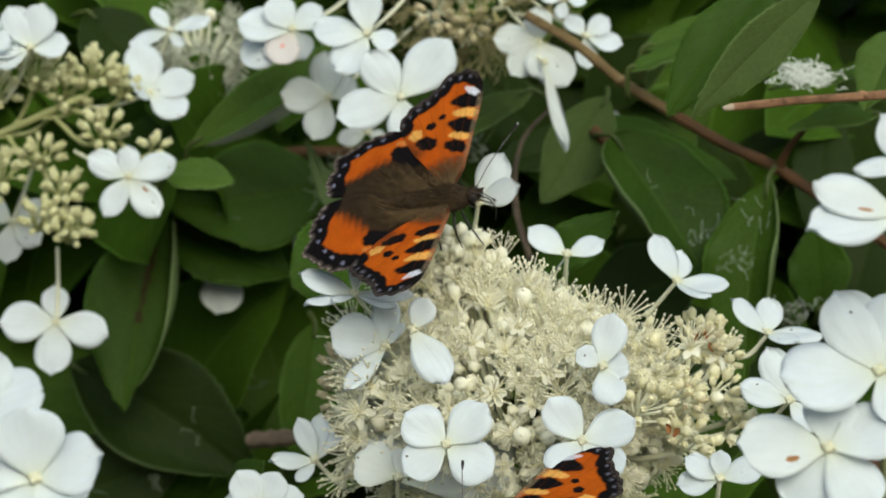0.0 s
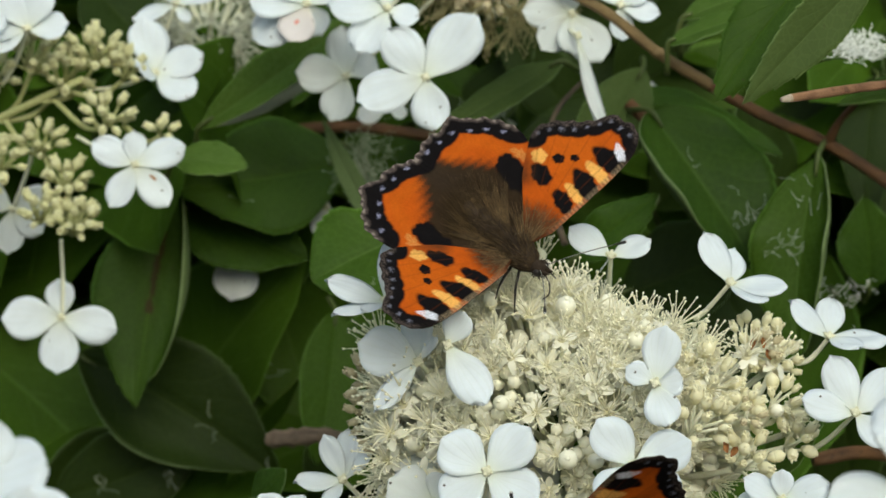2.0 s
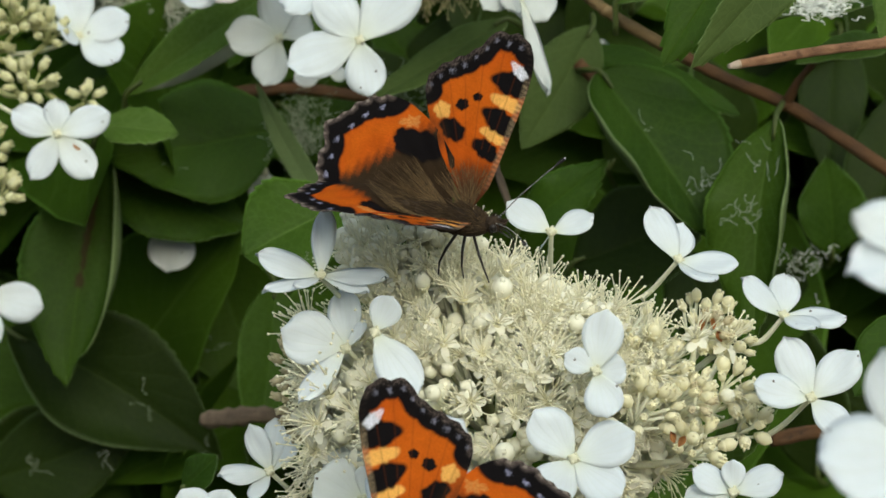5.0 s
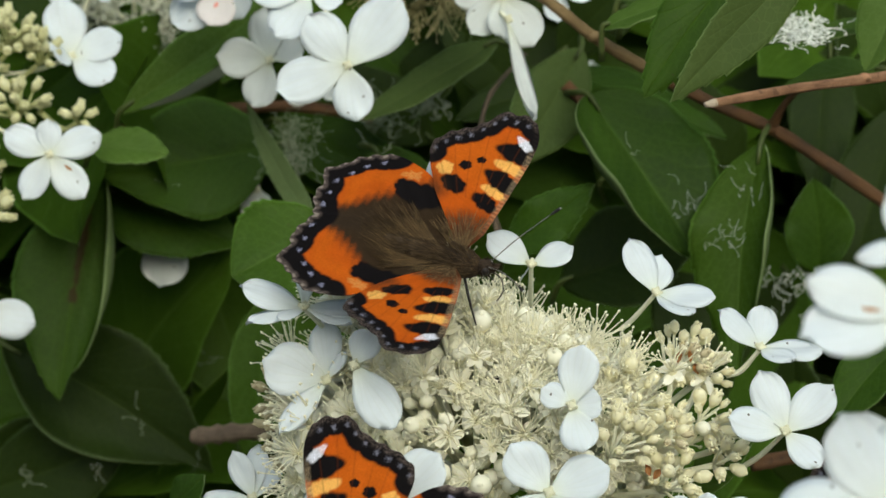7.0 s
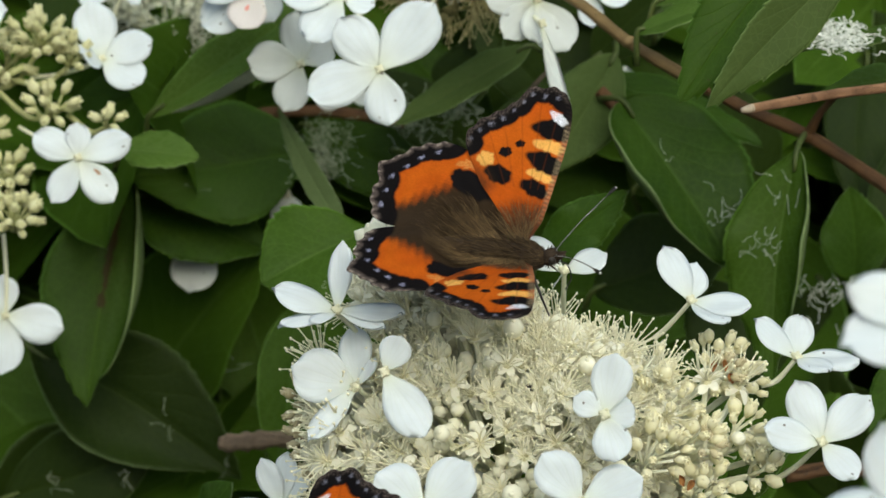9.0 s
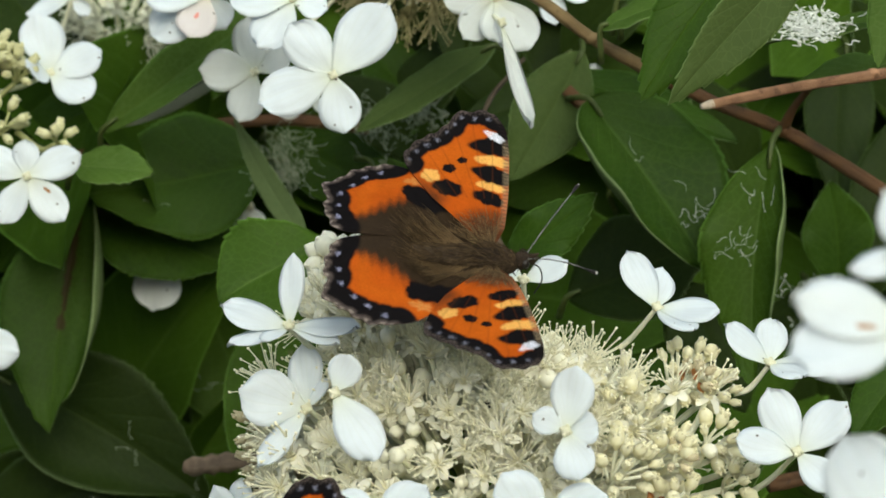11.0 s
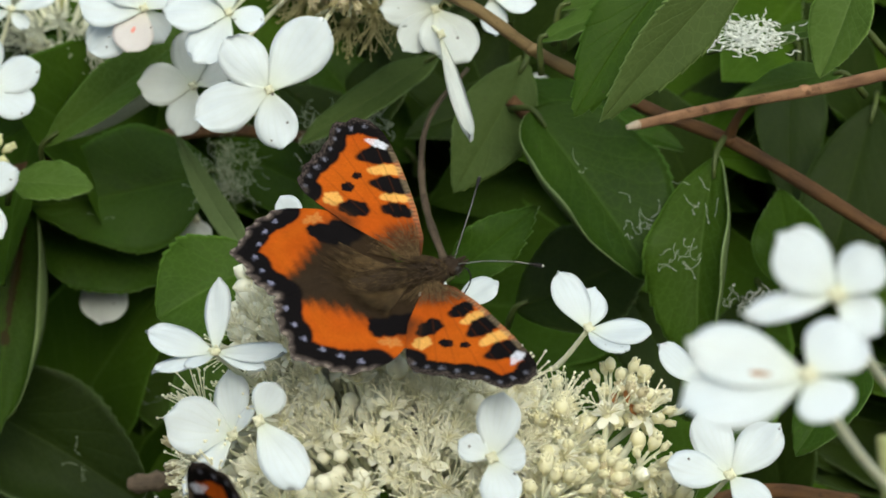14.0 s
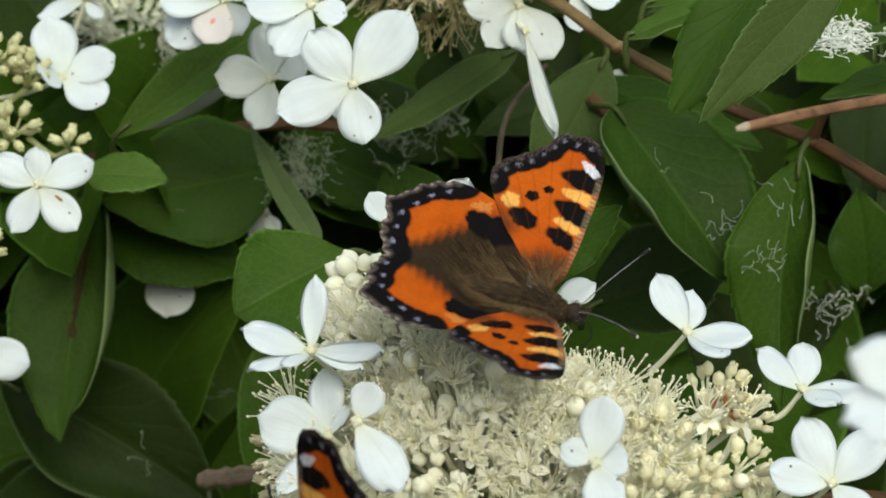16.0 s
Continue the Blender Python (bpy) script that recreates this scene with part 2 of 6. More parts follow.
PETIOLE = plain_material("leaf_stalk_green", (0.045, 0.065, 0.013), (0.10, 0.125, 0.035), 200.0, 0.55)
WISP = plain_material("fallen_stamens", (0.32, 0.35, 0.29), (0.56, 0.59, 0.52), 500.0, 0.7, 0.15)
HEAP = plain_material("white_fallen_stamens", (0.66, 0.68, 0.62), (0.84, 0.86, 0.82), 500.0, 0.7, 0.15)
# withered stamens among the leaves, their shade put in as a darker tone
WISP_SHADE = plain_material("withered_stamens_shaded", (0.20, 0.23, 0.15), (0.40, 0.44, 0.32), 500.0, 0.8, 0.15)
SOIL = plain_material("soil", (0.018, 0.013, 0.009), (0.06, 0.045, 0.03), 30.0, 0.9)
WING = wing_material()
FUR = plain_material("butterfly_fur", (0.050, 0.034, 0.016), (0.145, 0.100, 0.052), 900.0, 0.8, spec=0.1)
FUR_GOLD = plain_material("butterfly_golden_hair", (0.135, 0.088, 0.034), (0.31, 0.21, 0.10), 900.0, 0.7, spec=0.2)
FUR_DARK = plain_material("butterfly_body", (0.020, 0.014, 0.010), (0.062, 0.043, 0.028), 700.0, 0.8, spec=0.1)
CHITIN = plain_material("chitin_black", (0.006, 0.005, 0.005), (0.02, 0.016, 0.014), 900.0, 0.35)
PALE_RING = plain_material("antenna_pale", (0.5, 0.5, 0.46), (0.7, 0.7, 0.66), 900.0, 0.5)


# ---- builders ----
def at(p):
    return ORIGIN + Vector(p) * MM


def thing(name, p, label, category, group="", kind=""):
    """An Empty at p (millimetres) that carries the parts of one thing."""
    ob = new(name)
    ob.empty_display_size = 0.005
    ob.matrix_basis = Matrix.Translation(at(p))
    return tagged(ob, label, category, group, kind)


def mesh_of(name, verts, faces, mats, smooth=True, uvs=None, slots=None):
    me = bpy.data.meshes.new(name)
    me.from_pydata([tuple(v) for v in verts], [], faces)
    for m in mats if isinstance(mats, (list, tuple)) else [mats]:
        me.materials.append(m)
    me.polygons.foreach_set("use_smooth", [smooth] * len(me.polygons))
    if slots is not None:
        me.polygons.foreach_set("material_index", slots)
    if uvs is not None:
        layer = me.uv_layers.new(name="uv")
        loops = np.zeros(len(me.loops), dtype=np.int32)
        me.loops.foreach_get("vertex_index", loops)
        layer.data.foreach_set("uv", np.asarray(uvs, dtype=np.float32)[loops].ravel())
    me.update()
    return me


def part(name, me, parent, m=None, label="", kind=""):
    """Links a mesh as one part under a thing or a part; m is its place in the parent's space."""
    ob = new(name, me)
    ob.parent = parent
    ob.matrix_basis = m if m is not None else Matrix.Identity(4)
    return tagged(ob, label, kind=kind)


def frame_of(origin, along, facing, sx=1.0, sy=1.0, sz=1.0):
    """A matrix whose y runs along, and whose z leans to facing."""
    y = Vector(along).normalized()
    z = Vector(facing) - y * Vector(facing).dot(y)
    if z.length < 1e-4:
        z = Vector((0.3, 0.2, 0.9)) - y * Vector((0.3, 0.2, 0.9)).dot(y)
    z.normalize()
    x = y.cross(z)
    m = Matrix((x * sx, y * sy, z * sz)).transposed().to_4x4()
    m.translation = origin
    return m


class Soup:
    """Collects vertices and faces of one mesh."""

    def __init__(self):
        self.v, self.f, self.uv, self.s = [], [], [], []

    def add(self, verts, faces, uvs=None, slot=0):
        n = len(self.v)
        self.v += [tuple(p) for p in verts]
        self.f += [tuple(n + k for k in f) for f in faces]
        self.uv += list(uvs) if uvs is not None else [(0.0, 0.0)] * len(verts)
        self.s += [slot] * len(faces)

    def tube(self, points, radii, segs=6, slot=0, cap=True):
        pts = [Vector(p) for p in points]
        n = len(pts)
        verts, uvs, far = [], [], 0.0
        ref = Vector((0.31, 0.12, 0.94))
        for k, p in enumerate(pts):
            d = (pts[min(k + 1, n - 1)] - pts[max(k - 1, 0)]).normalized()
            a = d.cross(ref)
            a = a.normalized() if a.length > 1e-3 else d.orthogonal().normalized()
            b = d.cross(a)
            far += (p - pts[k - 1]).length if k else 0.0
            for j in range(segs):
                w = 2 * math.pi * j / segs
                verts.append(p + (a * math.cos(w) + b * math.sin(w)) * radii[k])
                uvs.append((j / segs, far / MM * 0.02))
        faces = [(k * segs + j, k * segs + (j + 1) % segs, (k + 1) * segs + (j + 1) % segs, (k + 1) * segs + j) for k in range(n - 1) for j in range(segs)]
        if cap:
            faces += [tuple(range(segs))[::-1], tuple((n - 1) * segs + j for j in range(segs))]
        self.add(verts, faces, uvs, slot)

    def ball(self, c, rx, ry, rz, m=None, segs=8, rings=6, slot=0):
        verts = [Vector((0, 0, rz))]
        for i in range(1, rings):
            a = math.pi * i / rings
            verts += [Vector((rx * math.sin(a) * math.cos(2 * math.pi * j / segs), ry * math.sin(a) * math.sin(2 * math.pi * j / segs), rz * math.cos(a))) for j in range(segs)]
        verts.append(Vector((0, 0, -rz)))
        faces = [(0, 1 + j, 1 + (j + 1) % segs) for j in range(segs)]
        for i in range(rings - 2):
            o = 1 + i * segs
            faces += [(o + j, o + segs + j, o + segs + (j + 1) % segs, o + (j + 1) % segs) for j in range(segs)]
        o, last = 1 + (rings - 2) * segs, len(verts) - 1
        faces += [(o + j, last, o + (j + 1) % segs) for j in range(segs)]
        c = Vector(c)
        self.add([(m.to_3x3() @ v if m else v) + c for v in verts], faces, None, slot)

    def mesh(self, name, mats, smooth=True):
        return mesh_of(name, self.v, self.f, mats, smooth, self.uv, self.s)


def smooth_line(points, steps=5):
    """Catmull-Rom through points."""
    p = [Vector(q) for q in points]
    p = [2 * p[0] - p[1]] + p + [2 * p[-1] - p[-2]]
    out = []
    for k in range(1, len(p) - 2):
        for s in range(steps):
            t = s / steps
            out.append(0.5 * (2 * p[k] + (p[k + 1] - p[k - 1]) * t + (2 * p[k - 1] - 5 * p[k] + 4 * p[k + 1] - p[k + 2]) * t * t + (3 * p[k] - p[k - 1] - 3 * p[k + 1] + p[k + 2]) * t ** 3))
    return out + [p[-2]]


# -- petals and florets --
def petal_mesh(name, mat, width, cup, wave, notch, seed):
    """A broad petal of length 1 along y, with a narrow claw, cupped, and 0.012 thick."""
    rnd = random.Random(seed)
    nu, nv = 17, 9
    ph, ph2 = rnd.uniform(0, 6), rnd.uniform(0, 6)
    top, uvs = [], []
    for i in range(nu):
        u = i / (nu - 1)
        w = width * (0.15 + 0.85 * math.sin(math.pi / 2 * u / 0.58) ** 1.15 if u < 0.58 else max(0.02, 1 - ((u - 0.58) / 0.42) ** 2.3) ** 0.5)
        for j in range(nv):
            v = j / (nv - 1) * 2 - 1
            y = u - 0.055 * notch * math.exp(-((v / 0.25) ** 2)) * u ** 6 - 0.05 * v * v * u
            z = cup * (v * v * 0.10 * w / width + (u - 0.5) ** 2 * 0.22 - 0.055) + wave * 0.05 * math.sin(5 * u + 3 * v + ph) * u + 0.02 * wave * math.sin(9 * v + ph2) * u - 0.005 * math.exp(-((v / 0.12) ** 2))
            top.append((v * w / 2, y, z))
            uvs.append((v * 0.5, u))
    n = len(top)
    low = [(x, y, z - 0.012) for x, y, z in top]
    faces = [(i * nv + j, i * nv + j + 1, (i + 1) * nv + j + 1, (i + 1) * nv + j) for i in range(nu - 1) for j in range(nv - 1)]
    faces += [tuple(n + k for k in f[::-1]) for f in faces]
    rim = [j for j in range(nv)] + [(i + 1) * nv - 1 for i in range(1, nu)] + [(nu - 1) * nv + j for j in range(nv - 2, -1, -1)] + [i * nv for i in range(nu - 2, 0, -1)]
    faces += [(rim[k], n + rim[k], n + rim[(k + 1) % len(rim)], rim[(k + 1) % len(rim)]) for k in range(len(rim))]
    return mesh_of(name, top + low, faces, mat, True, uvs + uvs)


PETALS = {}
for key, mat in (("white", PETAL), ("shade", PETAL_SHADE), ("pink", PETAL_PINK), ("spotted", PETAL_SPOTTED)):
    PETALS[key] = [petal_mesh("petal", mat, 1.0, c, w, n, 10 * k) for k, (c, w, n) in enumerate(((0.12, 0.7, 0), (0.18, 0.9, 0.5), (0.06, 1.0, 0), (0.24, 0.6, 0.3), (-0.1, 0.8, 0)))]


def eye_mesh(rnd):
    """The small knob in the middle of a sterile floret, with a ring of bud lobes."""
    s = Soup()
    s.ball((0, 0, 0.35), 0.75, 0.75, 0.65, segs=8, rings=5)
    for k in range(4):
        a = k * math.pi / 2 + 0.4
        s.ball((0.6 * math.cos(a), 0.6 * math.sin(a), 0.55), 0.33, 0.33, 0.4, segs=6, rings=4)
    return s


EYES = []
for k in range(2):
    soup = eye_mesh(random.Random(k))
    soup.v = [tuple(c * MM for c in v) for v in soup.v]
    EYES.append(soup.mesh("floret_eye", FLORET_EYE))
florets_made = [0]


def floret(parent, c, tips, facing=(0.0, -1.0, 0.25), look_of="white", ratio=0.74, stalk=None, pink=-1, spotted=-1):
    """A sterile floret at c with a petal to each tip (an offset from c, in mm, and at will its width over its length). Its stalk ends at stalk (an offset)."""
    florets_made[0] += 1
    rnd = random.Random(florets_made[0])
    base = Vector(parent.matrix_basis.translation)
    here = at(c) - base
    f = Vector(facing).normalized()
    heart = part("sterile_floret", EYES[florets_made[0] % 2], parent, frame_of(here, f.orthogonal(), f))
    inv = heart.matrix_basis.inverted()
    longest = max(Vector(t[:3]).length for t in tips)
    for k, t in enumerate(tips):
        own, t = t[3:], Vector(t[:3])
        n = (f * 1.0 + t.normalized() * rnd.uniform(-0.25, 0.25)).normalized()
        length = t.length
        wide = ratio * (0.72 * length + 0.28 * longest) * rnd.uniform(0.92, 1.08)
        if own:
            wide = own[0] * length
        mesh = PETALS["pink" if k == pink else "spotted" if k == spotted else look_of][rnd.randrange(5)]
        lift = t.normalized() * 0.35 * MM + f * rnd.uniform(0.0, 0.35) * MM
        part("petal", mesh, heart, inv @ frame_of(here + lift, t, n, wide * MM, length * MM, length * MM))
    end = Vector(stalk) if stalk else -f * 14 + Vector((0, 4, -8))
    s = Soup()
    mid = end * 0.5 - f * 1.5
    s.tube(smooth_line([Vector((0, 0, 0)), mid * MM, end * MM], 4), [0.38 * MM] * 3 + [0.42 * MM] * 6, 6)
    part("floret_stalk", s.mesh("floret_stalk", STALK), heart, inv @ Matrix.Translation(here))
    return heart


# -- fertile flowers and buds --
def fertile_mesh(seed, mat, spread=1.0, count=10, petals=5, long=4.2, open_by=0.0, spent=None):
    """A small open flower: pointed petals round a green knob, and long thin stamens with round heads."""
    rnd = random.Random(seed)
    s = Soup()
    s.ball((0, 0, -0.2), 0.8, 0.8, 0.75, segs=8, rings=5, slot=1)
    for k in range(3):
        a = 2.1 * k + seed
        s.tube([(0.2 * math.cos(a), 0.2 * math.sin(a), 0.4), (0.35 * math.cos(a), 0.35 * math.sin(a), 1.0)], [0.2, 0.14], 5, slot=1)
    for k in range(petals):
        a = 2 * math.pi * (k + rnd.uniform(-0.12, 0.12)) / petals
        d, side = Vector((math.cos(a), math.sin(a), 0)), Vector((-math.sin(a), math.cos(a), 0))
        r, tip_z, cup = rnd.uniform(1.9, 2.8), rnd.uniform(-0.9, 0.3) + open_by, rnd.uniform(0.05, 0.2)
        v = []
        for far, wide, z in ((0.16, 0.28, 0.0), (0.36, 0.54, 0.18), (0.58, 0.66, 0.24 + 0.2 * tip_z), (0.80, 0.52, 0.14 + 0.6 * tip_z), (0.94, 0.30, 0.04 + 0.9 * tip_z), (1.0, 0.04, tip_z)):
            for edge in (-1, -0.5, 0, 0.5, 1):
                v.append(d * r * (far - 0.03 * abs(edge)) + side * wide * edge + Vector((0, 0, z + cup * edge * edge * wide)))
        s.add(v, [(5 * q + e, 5 * q + e + 1, 5 * q + e + 6, 5 * q + e + 5) for q in range(5) for e in range(4)], None, 3)
    for k in range(count):
        a = 2 * math.pi * (k + rnd.uniform(-0.3, 0.3)) / count
        lean = rnd.uniform(0.25, 0.95) * spread
        tip = Vector((math.cos(a) * lean, math.sin(a) * lean, 1.0)).normalized() * long * rnd.uniform(0.75, 1.15)
        bend = tip * 0.5 + Vector((rnd.uniform(-0.5, 0.5), rnd.uniform(-0.5, 0.5), 0.4))
        s.tube([tip.normalized() * 0.3, bend, tip], [0.11, 0.095, 0.08], 4, cap=False)
        s.ball(tip, 0.2, 0.2, 0.24, segs=6, rings=4, slot=2)
    s.v = [tuple(c * MM for c in v) for v in s.v]
    return s.mesh("fertile_flower", [mat, BUD, STAMEN, FLOWER_PETAL] if spent is None else [spent] * 4)


def bud_mesh(seed, mat, crowned=False, r=1.15):
    """A closed bud on its cup: a round one, or an urn with blunt square lobes at its mouth."""
    s = Soup()
    rnd = random.Random(seed)
    if crowned:
        s.tube([(0, 0, z * r) for z in (-0.9, -0.35, 0.2, 0.8, 1.35, 1.75, 1.9)], [k * r for k in (0.28, 0.58, 0.90, 1.0, 0.86, 0.68, 0.45)], 9)
        for k in range(5):
            a = k * 2 * math.pi / 5 + seed
            d = Vector((math.cos(a), math.sin(a), 0)) * r
            lean = rnd.uniform(0.50, 0.66)
            s.tube([d * 0.50 + Vector((0, 0, 1.5 * r)), d * 0.55 + Vector((0, 0, 1.95 * r)), d * lean + Vector((0, 0, rnd.uniform(2.2, 2.45) * r))], [0.27 * r, 0.29 * r, 0.2 * r], 4)
    else:
        s.ball((0, 0, 0.75 * r), r, r, 1.12 * r, segs=10, rings=7)
        s.tube([(0, 0, -0.9 * r), (0, 0, -0.25 * r), (0, 0, 0.15 * r)], [0.32 * r, 0.75 * r, 0.98 * r], 8, slot=1)
        s.ball((0, 0, 1.8 * r), 0.3 * r, 0.3 * r, 0.25 * r, segs=6, rings=4)
    s.v = [tuple(c * MM for c in v) for v in s.v]
    return s.mesh("bud", [mat, BUD if mat is not BUD_TAN else BUD_TAN])


FLOWERS = [fertile_mesh(k, STAMEN, 1.15, 17 + k % 3, 5, 4.8, (0.0, 1.0, -0.6, 2.2, 0.4)[k]) for k in range(5)]
FLOWERS_BUSHY = [fertile_mesh(20 + k, STAMEN, 0.8, 17, 5, 6.2, -0.5) for k in range(3)]
FLOWERS_SPENT = [fertile_mesh(40 + k, STAMEN, 0.9, 14, 4, 5.4, -0.8, SPENT) for k in range(3)]
FLOWERS_FADED = [fertile_mesh(50 + k, STAMEN, 1.0, 16, 4, 4.4, 0.0, FADED) for k in range(3)]
BUDS = {"cream": [bud_mesh(k, BUD, k > 0, (1.15, 0.95, 1.05, 0.85)[k]) for k in range(4)], "white": [bud_mesh(k, BUD_WHITE, False, 1.35) for k in range(3)], "green": [bud_mesh(k, BUD_GREEN, True, (1.0, 0.9, 1.1)[k]) for k in range(3)], "tan": [bud_mesh(k, BUD_TAN, True, 0.95) for k in range(3)]}


def upright(p, d, spin, size=1.0):
    q = Vector(d).to_track_quat("Z", "Y").to_matrix().to_4x4()
    return Matrix.Translation(p) @ q @ pose(0, 0, 0, 0, 0, spin) @ Matrix.Scale(size, 4)


def bud_cluster(parent, c, r, count, root, kind="cream", seed=1, out=(0, -0.5, 0.5), size=1.0):
    """A branchlet from root that forks into buds round c; all in mm from ORIGIN."""
    rnd = random.Random(seed)
    base = Vector(parent.matrix_basis.translation)
    o = Vector(out).normalized()
    c0 = at(c) - base
    hub = c0 - o * r * 0.8 * MM
    s = Soup()
    s.tube(smooth_line([at(root) - base, (at(root) - base) * 0.45 + hub * 0.55 + Vector((0, 0.002, -0.002)), hub], 4), [0.58 * MM] * 5 + [0.48 * MM] * 4, 7)
    places = []
    for k in range(count * 12):
        d = Vector((rnd.gauss(0, 1), rnd.gauss(0, 1), rnd.gauss(0, 1))).normalized()
        if d.dot(o) < -0.25:
            continue
        p = c0 + d * r * MM * rnd.uniform(0.72, 1.05)
        if all((p - q).length > 1.9 * MM * size for q, _ in places):
            places.append((p, d))
        if len(places) >= count:
            break
    twig = part("branchlet", s.mesh("branchlet", STALK_GREEN if kind == "green" else STALK), parent)
    stems = Soup()
    for p, d in places:
        fork = hub + (p - hub) * 0.35 + Vector((rnd.uniform(-1, 1), rnd.uniform(-1, 1), rnd.uniform(-1, 1))) * 0.6 * MM
        stems.tube([hub, fork, p], [0.36 * MM, 0.26 * MM, 0.22 * MM], 5)
        part("bud", BUDS[kind][rnd.randrange(len(BUDS[kind]))], parent, upright(p, d + o * 0.4, rnd.uniform(0, 360), size * rnd.uniform(0.8, 1.15)))
    part("pedicel_fork", stems.mesh("pedicel_fork", STALK_GREEN if kind == "green" else STALK), twig)


def flower_mound(parent, c, radii, count, seed, keep, kinds, gap=3.0, lift=(0, -0.6, 0.3), size=1.0, power=2.0, open_kind=None, bushy_kind=None):
    """Fertile flowers over the skin of an ellipsoid round c, each on a pedicel from inside."""
    rnd = random.Random(seed)
    base = Vector(parent.matrix_basis.translation)
    c0 = at(c) - base
    places, stems = [], Soup()
    for _ in range(count * 40):
        d = Vector((rnd.gauss(0, 1), rnd.gauss(0, 1), rnd.gauss(0, 1))).normalized()
        depth = rnd.uniform(0.88, 1.05)
        q = Vector((d.x * radii[0], d.y * radii[1], d.z * radii[2])) * depth / sum(abs(e) ** power for e in d) ** (1 / power)
        if not keep(q) or any((q - w).length < gap for w in places):
            continue
        places.append(q)
        n = (Vector((d.x / radii[0], d.y / radii[1], d.z / radii[2])).normalized() + Vector(lift) + Vector((rnd.uniform(-0.4, 0.4), rnd.uniform(-0.4, 0.4), rnd.uniform(-0.4, 0.4)))).normalized()
        p = c0 + q * MM
        pick = rnd.random()
        if pick < kinds[0]:
            part("fertile_flower", (open_kind or FLOWERS)[rnd.randrange(3 if open_kind else 5)], parent, upright(p, n, rnd.uniform(0, 360), size * rnd.uniform(0.8, 1.2)))
        elif pick < kinds[1]:
            part("fertile_flower", (bushy_kind or FLOWERS_BUSHY)[rnd.randrange(3)], parent, upright(p, n, rnd.uniform(0, 360), size * rnd.uniform(0.8, 1.15)))
        else:
            part("bud", BUDS["white"][rnd.randrange(3)], parent, upright(p, n, rnd.uniform(0, 360), size * rnd.uniform(0.7, 1.1)))
        inner = c0 + q * 0.55 * MM + Vector((0, 0, -3 * MM))
        stems.tube([inner, (inner + p) / 2 + Vector((0, 0, -0.6 * MM)), p], [0.6 * MM, 0.45 * MM, 0.35 * MM], 5, cap=False)
        if len(places) >= count:
            break
    part("pedicel_mass", stems.mesh("pedicel_mass", STALK), parent, kind="stuff")


def flower_core(parent, c, radii, count, seed, keep, power=1.5):
    """Bud balls packed under the open flowers, one joined mass added to bounce light."""
    rnd = random.Random(seed)
    base = Vector(parent.matrix_basis.translation)
    s = Soup()
    while len(s.v) < count * 22:
        d = Vector((rnd.gauss(0, 1), rnd.gauss(0, 1), rnd.gauss(0, 1))).normalized()
        q = Vector((d.x * radii[0], d.y * radii[1], d.z * radii[2])) * rnd.uniform(0.86, 1.0) / sum(abs(e) ** power for e in d) ** (1 / power)
        if keep(q):
            r = rnd.uniform(0.9, 1.6) * MM
            s.ball(at(c) - base + q * MM, r, r, r * 1.2, upright(Vector(), d, 0), segs=5, rings=5)
    part("young_bud_mass", s.mesh("young_bud_mass", BUD_WHITE), parent, kind="stuff")


def rachis(parent, points, r0, r1, mat=None):
    base = Vector(parent.matrix_basis.translation)
    line = smooth_line([at(p) - base for p in points], 5)
    n = len(line)
    s = Soup()
    s.tube(line, [(r0 + (r1 - r0) * k / (n - 1)) * MM for k in range(n)], 8)
    part("rachis", s.mesh("rachis", mat or STEM), parent)


